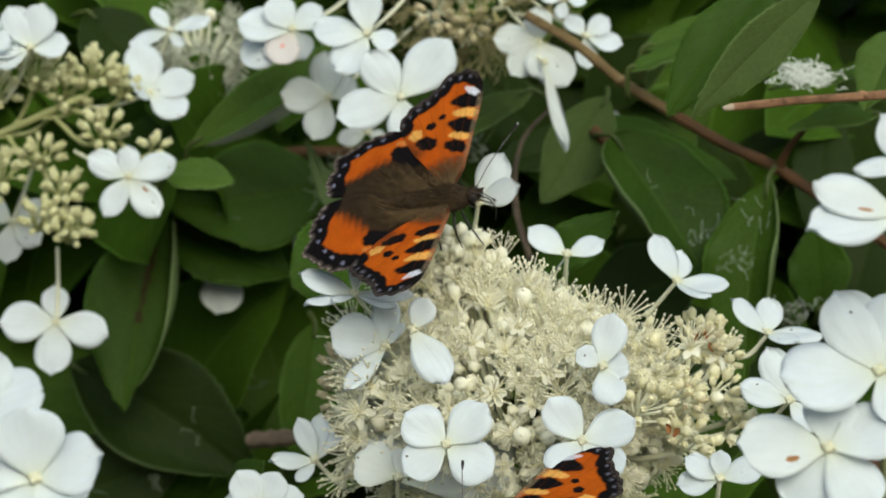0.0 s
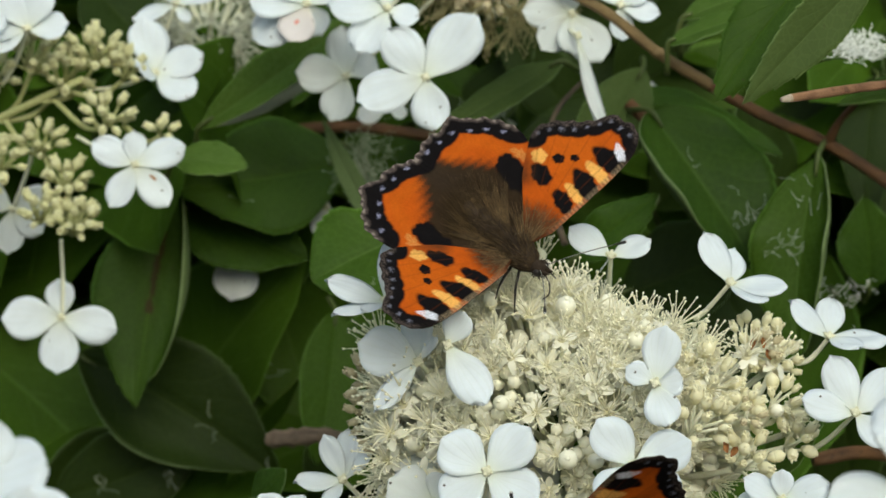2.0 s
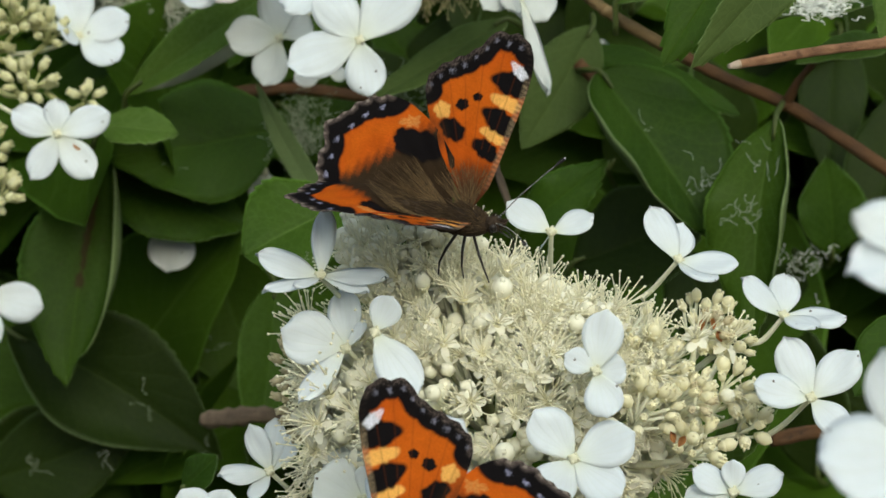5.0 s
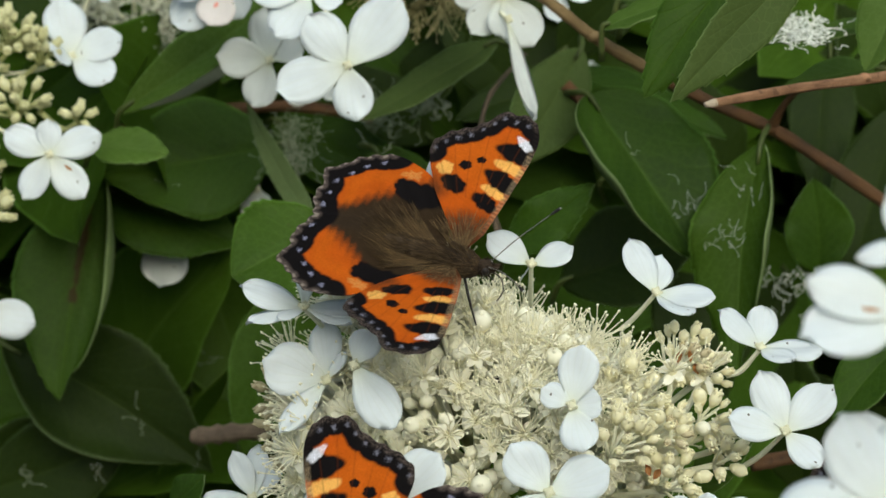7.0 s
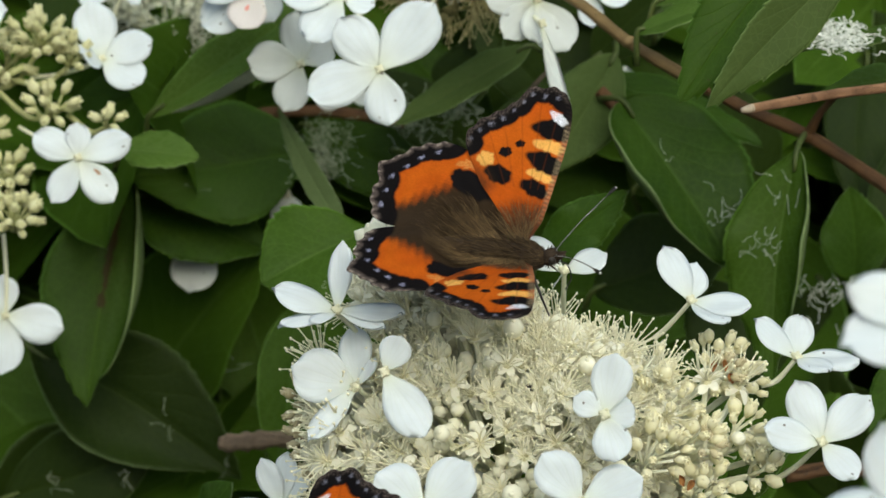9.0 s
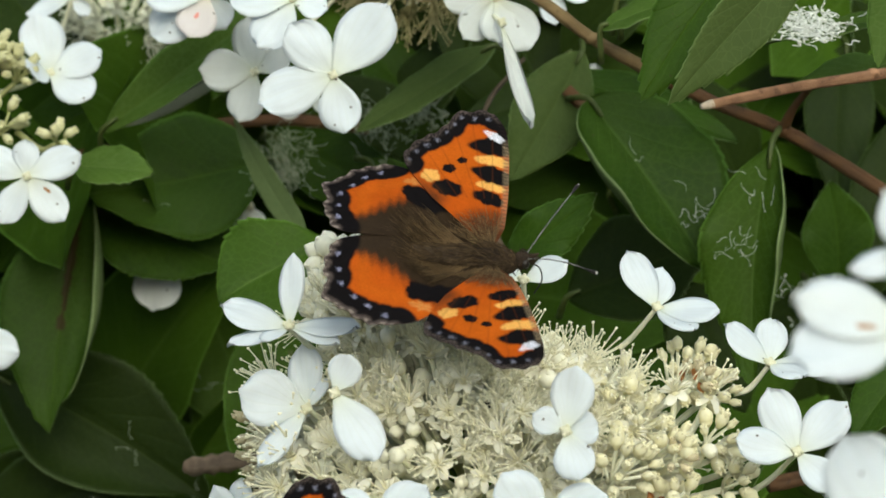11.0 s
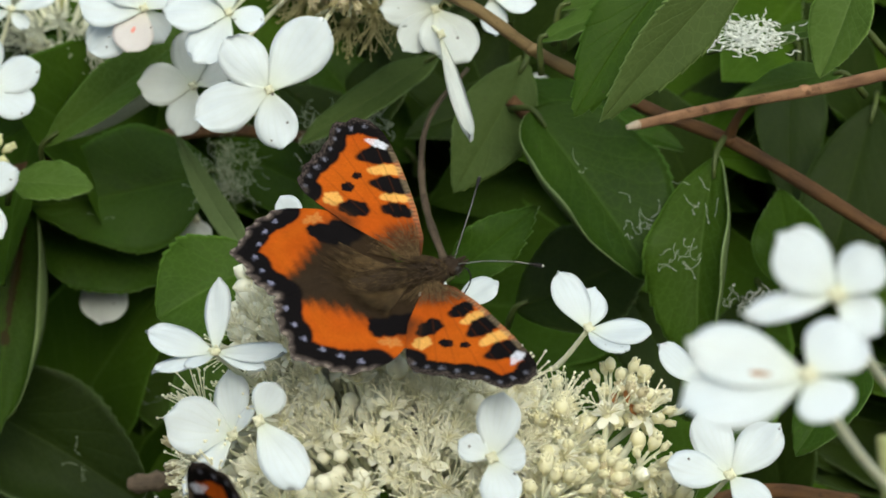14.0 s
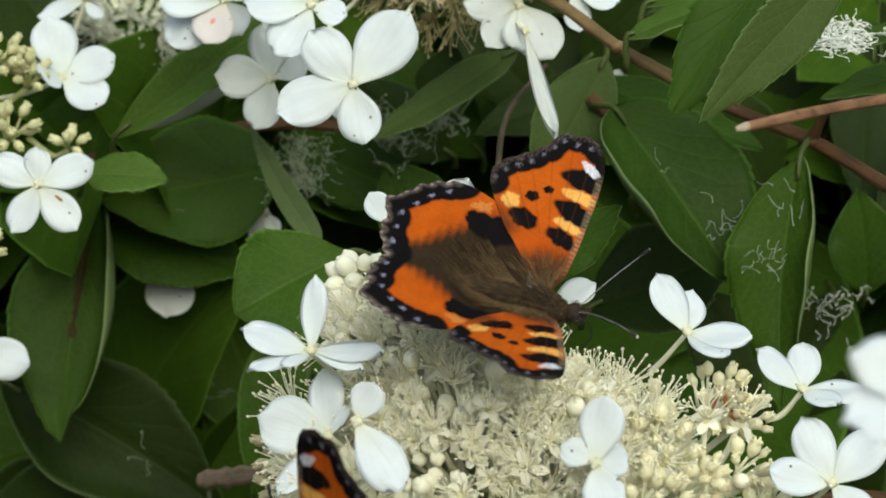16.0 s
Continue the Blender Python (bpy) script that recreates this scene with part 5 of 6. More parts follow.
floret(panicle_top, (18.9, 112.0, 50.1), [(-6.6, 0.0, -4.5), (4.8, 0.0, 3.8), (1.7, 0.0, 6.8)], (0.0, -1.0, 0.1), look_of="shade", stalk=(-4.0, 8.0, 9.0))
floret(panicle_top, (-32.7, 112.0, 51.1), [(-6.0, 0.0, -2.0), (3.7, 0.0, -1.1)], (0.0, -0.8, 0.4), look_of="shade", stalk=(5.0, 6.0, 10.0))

# the flower heads in front

panicle_right = thing("flower_panicle", (53.2, -95.0, -13.4), "white hydrangea panicle close to the viewer", "flower head", "hydrangea flower heads")
floret(panicle_right, (39.5, -130.0, 4.0), [(-9.7, -1.0, 2.9, 0.56), (-10.5, -3.0, -2.2, 0.58), (4.1, 2.0, 3.7), (1.9, -2.0, -3.3)], (-0.05, -0.85, 0.5), ratio=0.78, stalk=(12.0, 30.0, -12.4), spotted=0)
floret(panicle_right, (42.5, -126.0, 10.5), [(-4.6, -1.0, 5.2, 0.85), (-7.7, -2.0, -1.3, 0.34), (3.5, 0.0, 3.6), (3.3, 0.0, -2.9)], (0.0, -0.85, 0.5), ratio=0.8, stalk=(9.6, 28.0, -9.6))
rachis(panicle_right, [(110.0, 180.0, -1098.0), (120.0, 40.0, -500.0), (55.7, -90.0, -46.5), (54.1, -90.0, -13.8), (53.0, -90.0, 2.7)], 1.8, 1.0)

panicle_low = thing("flower_panicle", (42.5, -110.0, -22.2), "white hydrangea panicle low and close to the viewer", "flower head", "hydrangea flower heads")
floret(panicle_low, (39.6, -116.0, -12.7), [(-11.7, -4.0, -1.4), (-4.8, 2.0, 9.3), (4.2, 2.0, 9.2), (3.5, -3.0, -5.7)], (0.0, -0.85, 0.5), ratio=0.8, stalk=(6.0, 10.0, -9.4))
floret(panicle_low, (33.5, -118.0, -21.9), [(-10.3, 0.0, 0.4), (0.9, 2.0, 7.0), (8.1, 0.0, 3.5), (-4.1, 0.0, -6.9), (5.0, -2.0, -6.7)], (0.0, -0.85, 0.5), ratio=0.8, stalk=(8.3, 8.0, -9.7), spotted=0)
rachis(panicle_low, [(90.0, 160.0, -1098.0), (100.0, 0.0, -500.0), (45.4, -100.0, -44.2), (45.4, -105.0, -20.3)], 1.8, 1.0)

panicle_front = thing("flower_panicle", (-66.0, -115.0, -44.9), "overexposed white hydrangea panicle close to the viewer", "flower head", "hydrangea flower heads")
floret(panicle_front, (-64.9, -124.0, -20.8), [(8.5, -2.0, 2.2), (1.0, 0.0, 7.5), (-2.6, 0.0, 8.2), (-6.9, 0.0, -1.0), (3.2, -2.0, -6.9)], (0.05, -0.85, 0.5), ratio=1.0, stalk=(-1.0, 7.0, -12.0))
floret(panicle_front, (-56.3, -128.0, -28.4), [(7.1, -1.0, 3.2), (-1.4, -2.0, 7.8), (-8.6, 0.0, 3.5), (-3.3, -2.0, -5.4), (5.1, -2.0, -3.6)], (0.05, -0.85, 0.5), ratio=1.05, stalk=(-1.0, 7.0, -12.0))
floret(panicle_front, (-54.2, -122.0, -30.5), [(3.1, 0.0, 2.1), (-3.3, 0.0, 1.0), (1.4, 0.0, -2.8)], (0.1, -0.6, 0.8), ratio=0.8)
rachis(panicle_front, [(0.0, 180.0, -1098.0), (-60.0, 20.0, -500.0), (-66.6, -105.0, -72.0), (-66.2, -110.0, -35.7)], 1.8, 1.0)

# fallen stamens
wisps((54.1, 57.0, 55.7), (0, -0.6, 0.8), 5.4, 170, 0, "heap of white fallen stamens on a light green leaf", 0.12, HEAP)
wisps((44.2, 72.0, 21.1), (-0.1, -1, 0.2), 3.4, 13, 1, "white fallen stamens on a rolled leaf", 0.055)
wisps((46.2, 72.0, 30.1), (-0.1, -1, 0.2), 3, 6, 2, "white fallen stamens on a rolled leaf", 0.055)
wisps((35.2, 78.0, 26.3), (0.2, -0.9, 0.3), 3.4, 11, 3, "white fallen stamens on a green leaf", 0.055)
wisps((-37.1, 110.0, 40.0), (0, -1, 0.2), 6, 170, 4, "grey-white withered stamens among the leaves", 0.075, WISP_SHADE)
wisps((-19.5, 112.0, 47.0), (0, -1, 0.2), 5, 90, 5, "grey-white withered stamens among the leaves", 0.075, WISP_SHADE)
wisps((56.7, 100.0, 12.9), (0, -1, 0.2), 5, 30, 6, "pale withered stamens behind the leaves")
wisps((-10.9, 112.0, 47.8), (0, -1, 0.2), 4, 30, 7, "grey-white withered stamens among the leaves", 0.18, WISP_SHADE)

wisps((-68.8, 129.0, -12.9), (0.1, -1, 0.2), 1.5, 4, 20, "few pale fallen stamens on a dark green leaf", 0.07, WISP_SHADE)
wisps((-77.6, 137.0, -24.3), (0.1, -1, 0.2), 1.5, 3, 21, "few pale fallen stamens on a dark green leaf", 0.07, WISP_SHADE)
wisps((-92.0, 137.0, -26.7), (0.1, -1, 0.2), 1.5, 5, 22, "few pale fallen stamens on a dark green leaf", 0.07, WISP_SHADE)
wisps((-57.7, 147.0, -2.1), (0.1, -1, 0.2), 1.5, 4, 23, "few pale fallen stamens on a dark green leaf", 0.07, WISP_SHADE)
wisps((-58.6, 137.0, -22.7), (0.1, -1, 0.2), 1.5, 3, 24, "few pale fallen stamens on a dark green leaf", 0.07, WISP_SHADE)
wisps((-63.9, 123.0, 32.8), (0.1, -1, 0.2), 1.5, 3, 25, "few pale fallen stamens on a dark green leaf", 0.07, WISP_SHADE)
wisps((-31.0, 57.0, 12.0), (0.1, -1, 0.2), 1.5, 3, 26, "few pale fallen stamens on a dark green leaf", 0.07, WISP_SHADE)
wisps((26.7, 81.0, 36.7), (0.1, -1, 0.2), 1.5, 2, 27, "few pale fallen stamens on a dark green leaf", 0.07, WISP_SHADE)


# ---- a small beetle ----
beetle = thing("beetle", (2.0, -16.8, -3.6), "tiny shiny black beetle on a cream flower", "beetle")
shape = Soup()
shape.ball((0, 0, 0), 0.34 * MM, 0.50 * MM, 0.26 * MM, segs=12, rings=8)
part("wing_case", shape.mesh("wing_case", CHITIN), beetle, pose(0, 0, 0, 65, 0, 25))
shape = Soup()
shape.ball((0, 0.58 * MM, -0.03 * MM), 0.20 * MM, 0.17 * MM, 0.15 * MM, segs=10, rings=6)
part("head", shape.mesh("head", CHITIN), beetle, pose(0, 0, 0, 65, 0, 25))
for side in (-1, 1):
    for y in (-0.25, 0.05, 0.32):
        shape = Soup()
        shape.tube([(side * 0.2 * MM, y * MM, -0.1 * MM), (side * 0.48 * MM, y * 1.3 * MM, 0.0), (side * 0.62 * MM, y * 1.6 * MM, -0.3 * MM)], [0.05 * MM, 0.045 * MM, 0.03 * MM], 5)
        part("leg", shape.mesh("leg", CHITIN), beetle, pose(0, 0, 0, 65, 0, 25))


# ---- butterflies ----
# Wing shapes in mm from the hinge: x to the head, y outwards.
FORE_EDGE = [(2.0, 4.0), (2.7, 8.5), (3.2, 13.0), (3.6, 18.0), (3.5, 22.0), (2.6, 24.4), (0.9, 25.9), (-1.4, 25.8), (-3.2, 25.6), (-4.1, 24.0), (-5.6, 22.3), (-7.7, 20.8), (-9.6, 19.3), (-10.9, 17.6), (-11.0, 15.8), (-9.9, 13.2), (-7.5, 9.0)]
HIND_EDGE = [(-3.0, 7.5), (-7.2, 12.0), (-11.6, 14.6), (-14.4, 15.2), (-17.0, 14.8), (-19.2, 13.6), (-20.9, 11.8), (-23.4, 9.6), (-22.6, 7.2), (-22.9, 4.6), (-22.2, 2.2), (-21.2, 0.2), (-18.6, -0.7), (-12.0, -0.9)]


def soft(x, edge, width):
    return np.clip((edge - x) / width + 0.5, 0, 1)


def blob(x, y, cx, cy, rx, ry, turn=0.0, wob=0.0):
    """1 inside an ellipse, 0 outside, with a slightly ragged rim."""
    c, s = math.cos(turn), math.sin(turn)
    u, v = (x - cx) * c + (y - cy) * s, -(x - cx) * s + (y - cy) * c
    r = np.sqrt((u / rx) ** 2 + (v / ry) ** 2)
    a = np.arctan2(v, u)
    return soft(r + wob * np.sin(5 * a + cx) + 0.6 * wob * np.sin(9 * a + cy), 1.0, 0.22)


def lay(col, mask, rgb):
    return col + (np.array(rgb) - col) * mask[:, None]


ORANGE, AMBER, YELLOW = (0.41, 0.076, 0.004), (0.47, 0.104, 0.005), (0.72, 0.38, 0.09)
SOOT, SNOW, LILAC, BROWN = (0.0055, 0.0045, 0.005), (0.80, 0.81, 0.92), (0.38, 0.38, 0.56), (0.030, 0.019, 0.010)


def fore_tone(x, y, rim, rng):
    col = np.tile(np.array(ORANGE), (len(x), 1))
    col = lay(col, soft(np.abs(y - 15 + 0.4 * x), 5, 6) * 0.6, AMBER)
    for cx, cy, rx, ry, tn in ((1.2, 16.2, 2.4, 1.0, -0.2), (0.7, 11.3, 2.1, 0.85, -0.33), (-7.6, 13.2, 1.3, 1.15, -0.45)):
        col = lay(col, blob(x, y, cx, cy, rx, ry, tn, 0.09), YELLOW)
    for cx, cy, rx, ry, tn in ((0.1, 9.15, 2.25, 1.25, -0.45), (1.0, 13.45, 2.9, 1.6, -0.44), (1.2, 18.9, 3.0, 1.65, -0.2), (2.6, 20.2, 1.5, 2.2, -0.3), (-5.35, 10.85, 2.15, 1.4, -0.43)):
        col = lay(col, blob(x, y, cx, cy, rx, ry, tn, 0.07), SOOT)
    col = lay(col, blob(x, y, -4.95, 14.6, 0.95, 0.85, 0.4, 0.08), SOOT)
    col = lay(col, blob(x, y, -3.05, 16.1, 0.72, 0.62, 0.2, 0.08), SOOT)
    ang = np.arctan2(y, x)
    for a in (1.50, 1.62, 1.74, 1.87, 1.99, 2.12):
        col = lay(col, soft(np.abs(ang - a) * np.hypot(x, y), 0.10, 0.1) * 0.3 * (y > 9), (0.10, 0.025, 0.008))
    outer = rim["outer"] + 0.18 * np.sin(rim["along"] * 3.1)
    col = lay(col, soft(outer, 2.6, 0.4), SOOT)
    col = lay(col, blob(x, y, 1.8, 20.9, 1.6, 0.72, -0.65, 0.10) * (0.45 + 0.55 * rng.random(len(x))), SNOW)
    col = lay(col, soft(rim["spot"](2.0, 1.35) + 0.45 * rng.random(len(x)), 0.46, 0.35) * 0.6, (0.26, 0.26, 0.34))
    col = lay(col, soft(outer, 0.75, 0.5) * rng.random(len(x)) ** 2 * 0.8, (0.16, 0.125, 0.11))
    col = lay(col, soft(rim["front"], 0.8, 0.4) * soft(y, 20, 2) * rng.random(len(x)) ** 1.5, (0.34, 0.26, 0.16))
    col = lay(col, soft(rim["front"], 0.8, 0.3) * (np.sin(y * 9.0 + 2 * x) <= -0.1) * 0.45, (0.02, 0.015, 0.012))
    base = soft(np.hypot(x + 0.5, y * 0.85) + 0.8 * rng.random(len(x)), 5.4, 4.0)
    col = lay(col, base * 0.9, BROWN)
    col = lay(col, soft(rim["rear"], 1.6, 2.2) * soft(y, 12, 5) * 0.75, BROWN)
    return col


def hind_tone(x, y, rim, rng):
    col = np.tile(np.array(ORANGE), (len(x), 1))
    outer = rim["outer"] + 0.16 * np.sin(rim["along"] * 2.9)
    col = lay(col, soft(np.abs(outer - 4.6), 1.0, 1.5) * 0.5, AMBER)
    col = lay(col, blob(x, y, -10.7, 12.0, 1.5, 0.8, 0.2, 0.25) * (0.05 + 0.35 * rng.random(len(x))), (0.62, 0.46, 0.15))
    # the hairy brown base ends in a ragged line that slants from the front edge to the tail corner
    line = y - (8.2 + (x + 12.3) * 0.86) + 0.35 * np.sin(x * 5.0) + 0.9 * (rng.random(len(x)) - 0.5)
    col = lay(col, soft(line, -0.4, 3.0) * soft(-x, 19.5, 1.5), BROWN)
    col = lay(col, soft(np.abs(y - 0.8) + 0.4 * rng.random(len(x)), 2.0, 1.6) * soft(-x, 19.5, 2.0) * 0.9, (0.030, 0.020, 0.012))
    col = lay(col, blob(x, y, -8.6, 8.9, 4.0, 2.1, -0.15, 0.09), SOOT)
    col = lay(col, blob(x, y, -11.4, 9.4, 1.1, 1.6, 0.1, 0.12), SOOT)
    col = lay(col, soft(outer, 3.15, 0.4), SOOT)
    for cx, cy in ((-15.5, 13.4), (-17.6, 11.9), (-19.25, 10.0), (-20.8, 7.8), (-20.95, 5.2), (-20.9, 2.5)):
        out = math.atan2(cy - 2, cx + 6)
        u, v = (x - cx) * math.cos(out) + (y - cy) * math.sin(out), -(x - cx) * math.sin(out) + (y - cy) * math.cos(out)
        fleck = np.hypot(u * 1.5, v * 1.15) + 0.15 * np.sin(7 * u + 5 * v) + 0.35 * rng.random(len(x))
        col = lay(col, soft(fleck, 0.62, 0.3) * (0.15 + 0.75 * rng.random(len(x))), LILAC)
    col = lay(col, soft(outer, 0.7, 0.5) * (0.3 + 0.6 * rng.random(len(x))), (0.12, 0.095, 0.085))
    col = lay(col, soft(outer, 0.3, 0.2) * (np.sin(rim["along"] * 5.2) > 0) * 0.5, (0.40, 0.34, 0.29))
    return col


def wing_mesh(name, edge, hub, side, tone, outer_span, front_span, rear_span, scallop, seed, ridge=0.0):
    """A wing as a fan from its hub to its edge, both faces, coloured by its pattern; side is 1 (left) or -1."""
    rng = np.random.default_rng(seed)
    line = np.array([tuple(p) for p in smooth_line([(a, b, 0) for a, b in edge], 14)])[:, :2]
    seg = np.r_[0, np.cumsum(np.hypot(*np.diff(line, axis=0).T))]
    na, nr = 251, 126
    s = np.linspace(0, seg[-1], na)
    px, py = np.interp(s, seg, line[:, 0]), np.interp(s, seg, line[:, 1])
    knots = np.array([seg[min(k * 14, len(seg) - 1)] for k in range(len(edge))])
    o0, o1 = knots[outer_span[0]], knots[outer_span[1]]
    wavy = np.where((s > o0) & (s < o1), scallop * np.sin((s - o0) * 2 * math.pi / 2.45), 0)
    nx, ny = px - hub[0], py - hub[1]
    ln = np.hypot(nx, ny)
    px, py = px + nx / ln * wavy, py + ny / ln * wavy
    r = (np.arange(nr) / (nr - 1)) ** 0.8 * 0.97 + 0.03
    x = (hub[0] + (px - hub[0])[:, None] * r[None]).ravel()
    y = (hub[1] + (py - hub[1])[:, None] * r[None]).ravel()

    def near(a, b):
        pts = np.stack([px, py], 1)[(s >= knots[a]) & (s <= knots[b])]
        d = np.full(len(x), 99.0)
        which = np.zeros(len(x), int)
        for k, q in enumerate(pts):
            e = np.hypot(x - q[0], y - q[1])
            which = np.where(e < d, k, which)
            d = np.minimum(d, e)
        return d, which * (knots[b] - knots[a]) / max(1, len(pts) - 1)

    def spot(step, inset):
        """Distance to the nearest of a row of spots set in from the outer edge."""
        d = np.full(len(x), 99.0)
        for at_s in np.arange(o0 + step, o1, step):
            ex, ey = np.interp(at_s, s, px), np.interp(at_s, s, py)
            ln = math.hypot(hub[0] - ex, hub[1] - ey)
            cx, cy = ex + (hub[0] - ex) / ln * inset, ey + (hub[1] - ey) / ln * inset
            d = np.minimum(d, np.hypot((x - cx) * (1 + 0.2 * math.sin(9 * at_s)), (y - cy) * (1 + 0.2 * math.cos(7 * at_s))))
        return d

    outer, along = near(*outer_span)
    rim = {"outer": outer, "along": along, "spot": spot, "front": near(*front_span)[0], "rear": near(*rear_span)[0]}
    col = np.clip(tone(x, y, rim, rng), 0, 1)
    reach = np.hypot(x - hub[0], y - hub[1])
    ang = np.arctan2(y - hub[1], x - hub[0])
    z = 0.10 * np.sin(ang * 26) * np.clip(reach / 20, 0, 1) - 0.0022 * reach ** 2 + 0.25 * np.sin(reach * 0.22)
    if ridge:
        # the inner margin stands up along the abdomen, the front edge lies under the forewing
        far = np.clip((-x - 8) / 6, 0, 1)
        far = far * far * (3 - 2 * far)
        z += far * ridge * np.clip(1 - y / 12, -0.2, 1) - 0.5 * (1 - far)
    n = len(x)
    keep = (np.arange(0, na, 5)[:, None] * nr + np.arange(0, nr, 5)[None]).ravel()
    ca, cr = (na - 1) // 5 + 1, (nr - 1) // 5 + 1
    rim_i = np.arange(na) * nr + nr - 1
    flat = lambda pick, dz: np.stack([x[pick], side * y[pick], z[pick] + dz], 1)
    verts = np.concatenate([flat(np.arange(n), 0.06), flat(keep, -0.06), flat(rim_i, -0.08)]) * MM
    f = [(i * nr + j, i * nr + j + 1, (i + 1) * nr + j + 1, (i + 1) * nr + j) for i in range(na - 1) for j in range(nr - 1)]
    back = [(n + (i + 1) * cr + j, n + (i + 1) * cr + j + 1, n + i * cr + j + 1, n + i * cr + j) for i in range(ca - 1) for j in range(cr - 1)]
    m = n + len(keep)
    rimf = [(i * nr + nr - 1, m + i, m + i + 1, (i + 1) * nr + nr - 1) for i in range(na - 1)]
    faces = f + back + rimf
    if side > 0:
        faces = [q[::-1] for q in faces]
    me = mesh_of(name, verts.tolist(), faces, WING)
    tones = me.color_attributes.new("tone", "FLOAT_COLOR", "POINT")
    rgba = np.ones((len(verts), 4), dtype=np.float32)
    rgba[:n, :3] = col
    rgba[n:, :3] = np.array((0.05, 0.038, 0.032)) * (0.6 + 0.8 * rng.random((len(verts) - n, 1)))
    tones.data.foreach_set("color", rgba.ravel())
    return me


WINGS = {}
for side, word in ((1, "left"), (-1, "right")):
    WINGS["fore", side] = wing_mesh("forewing", FORE_EDGE, (0, 0), side, fore_tone, (5, 14), (0, 5), (14, 16), 0.16, 3)
    WINGS["hind", side] = wing_mesh("hindwing", HIND_EDGE, (-2.5, 0), side, hind_tone, (3, 11), (0, 2), (11, 13), 0.2, 4, 3.67)


def scaled(s):
    s.v = [tuple(c * MM for c in v) for v in s.v]
    return s


def hair(s, rnd, root, tip, r, droop=0.3, slot=0):
    mid = (root + tip) / 2 + Vector((rnd.uniform(-0.2, 0.2), rnd.uniform(-0.2, 0.2), droop))
    s.tube([root, mid, tip], [r, r * 0.8, r * 0.3], 3, cap=False, slot=slot)


def body_mesh():
    s = Soup()
    s.ball((0.2, 0, 0.3), 3.6, 2.2, 1.9, segs=14, rings=9)
    line, girth = [], []
    for k in range(46):
        u = k / 45
        line.append((-1.0 - 16.5 * u, 0, 0.15 + 2.2 * u ** 1.5))
        girth.append(max(0.12, (1.9 - 1.2 * u ** 1.6) * (1 + 0.06 * math.sin(u * 9 * 2 * math.pi)) * min(1, 3.2 * (1 - u) + 0.06) ** 0.5))
    s.tube(line, girth, 14)
    return scaled(s).mesh("body", FUR_DARK)


def fur_mesh():
    rnd = random.Random(5)
    s = Soup()
    for _ in range(700):
        d = Vector((rnd.gauss(0, 1), rnd.gauss(0, 1), abs(rnd.gauss(0, 0.8)))).normalized()
        root = Vector((0.2 + 3.4 * d.x, 2.1 * d.y, 0.3 + 1.8 * d.z))
        hair(s, rnd, root, root + Vector((d.x * 0.9 - 1.4, d.y * 1.1, d.z * 0.9)) * rnd.uniform(0.6, 1.3), 0.055, slot=rnd.randrange(2))
    for _ in range(700):
        x = rnd.uniform(-15, -2)
        a = rnd.uniform(-1.3, 1.3)
        w = 1.7 - 0.075 * (-x - 2)
        root = Vector((x, w * math.sin(a), 0.2 + 2.2 * ((-x - 1) / 16.5) ** 1.5 + w * math.cos(a)))
        hair(s, rnd, root, root + Vector((-1.8, 0.9 * math.sin(a), 0.35)) * rnd.uniform(0.6, 1.3), 0.05, slot=rnd.randrange(2))
    return scaled(s).mesh("fur", [FUR, FUR_DARK])


def hair_lift(x, y):
    far = min(1, max(0, (-x - 8) / 6))
    far = far * far * (3 - 2 * far)
    return far * 3.67 * min(1, max(-0.2, 1 - y / 12)) - 0.5 * (1 - far)


def wing_fur_mesh(side):
    """Long hairs that sweep back over the base of a hindwing."""
    rnd = random.Random(7)
    s = Soup()
    for _ in range(1900):
        a = math.radians(rnd.uniform(138, 184))
        r0, ln = rnd.uniform(0.5, 7.0 + 3.5 * (a - 2.4)), rnd.uniform(1.6, 4.2)
        p = Vector((-2.0 + r0 * math.cos(a), side * max(-0.4, r0 * math.sin(a)), 0.2 + hair_lift(-2.0 + r0 * math.cos(a), r0 * math.sin(a))))
        q = Vector((-2.0 + (r0 + ln) * math.cos(a - 0.06), side * max(-0.7, (r0 + ln) * math.sin(a - 0.06)), 0.3 + hair_lift(-2.0 + (r0 + ln) * math.cos(a), (r0 + ln) * math.sin(a))))
        hair(s, rnd, p, q, 0.018, 0.2, slot=2 if rnd.random() < 0.55 - 0.055 * r0 else 0 if rnd.random() < 0.45 else 1)
    return scaled(s).mesh("hindwing_hair", [FUR, FUR_DARK, FUR_GOLD])


def fore_fur_mesh(side):
    rnd = random.Random(8)
    s = Soup()
    for _ in range(800):
        r0, a = rnd.uniform(0.3, 5.5), math.radians(rnd.uniform(72, 150))
        ln = rnd.uniform(1.2, 3.2)
        p = Vector((r0 * math.cos(a), side * r0 * math.sin(a), 0.15))
        q = Vector(((r0 + ln) * math.cos(a), side * (r0 + ln) * math.sin(a), 0.2))
        hair(s, rnd, p, q, 0.018, 0.15, slot=rnd.randrange(3))
    return scaled(s).mesh("forewing_hair", [FUR, FUR_DARK, FUR_GOLD])


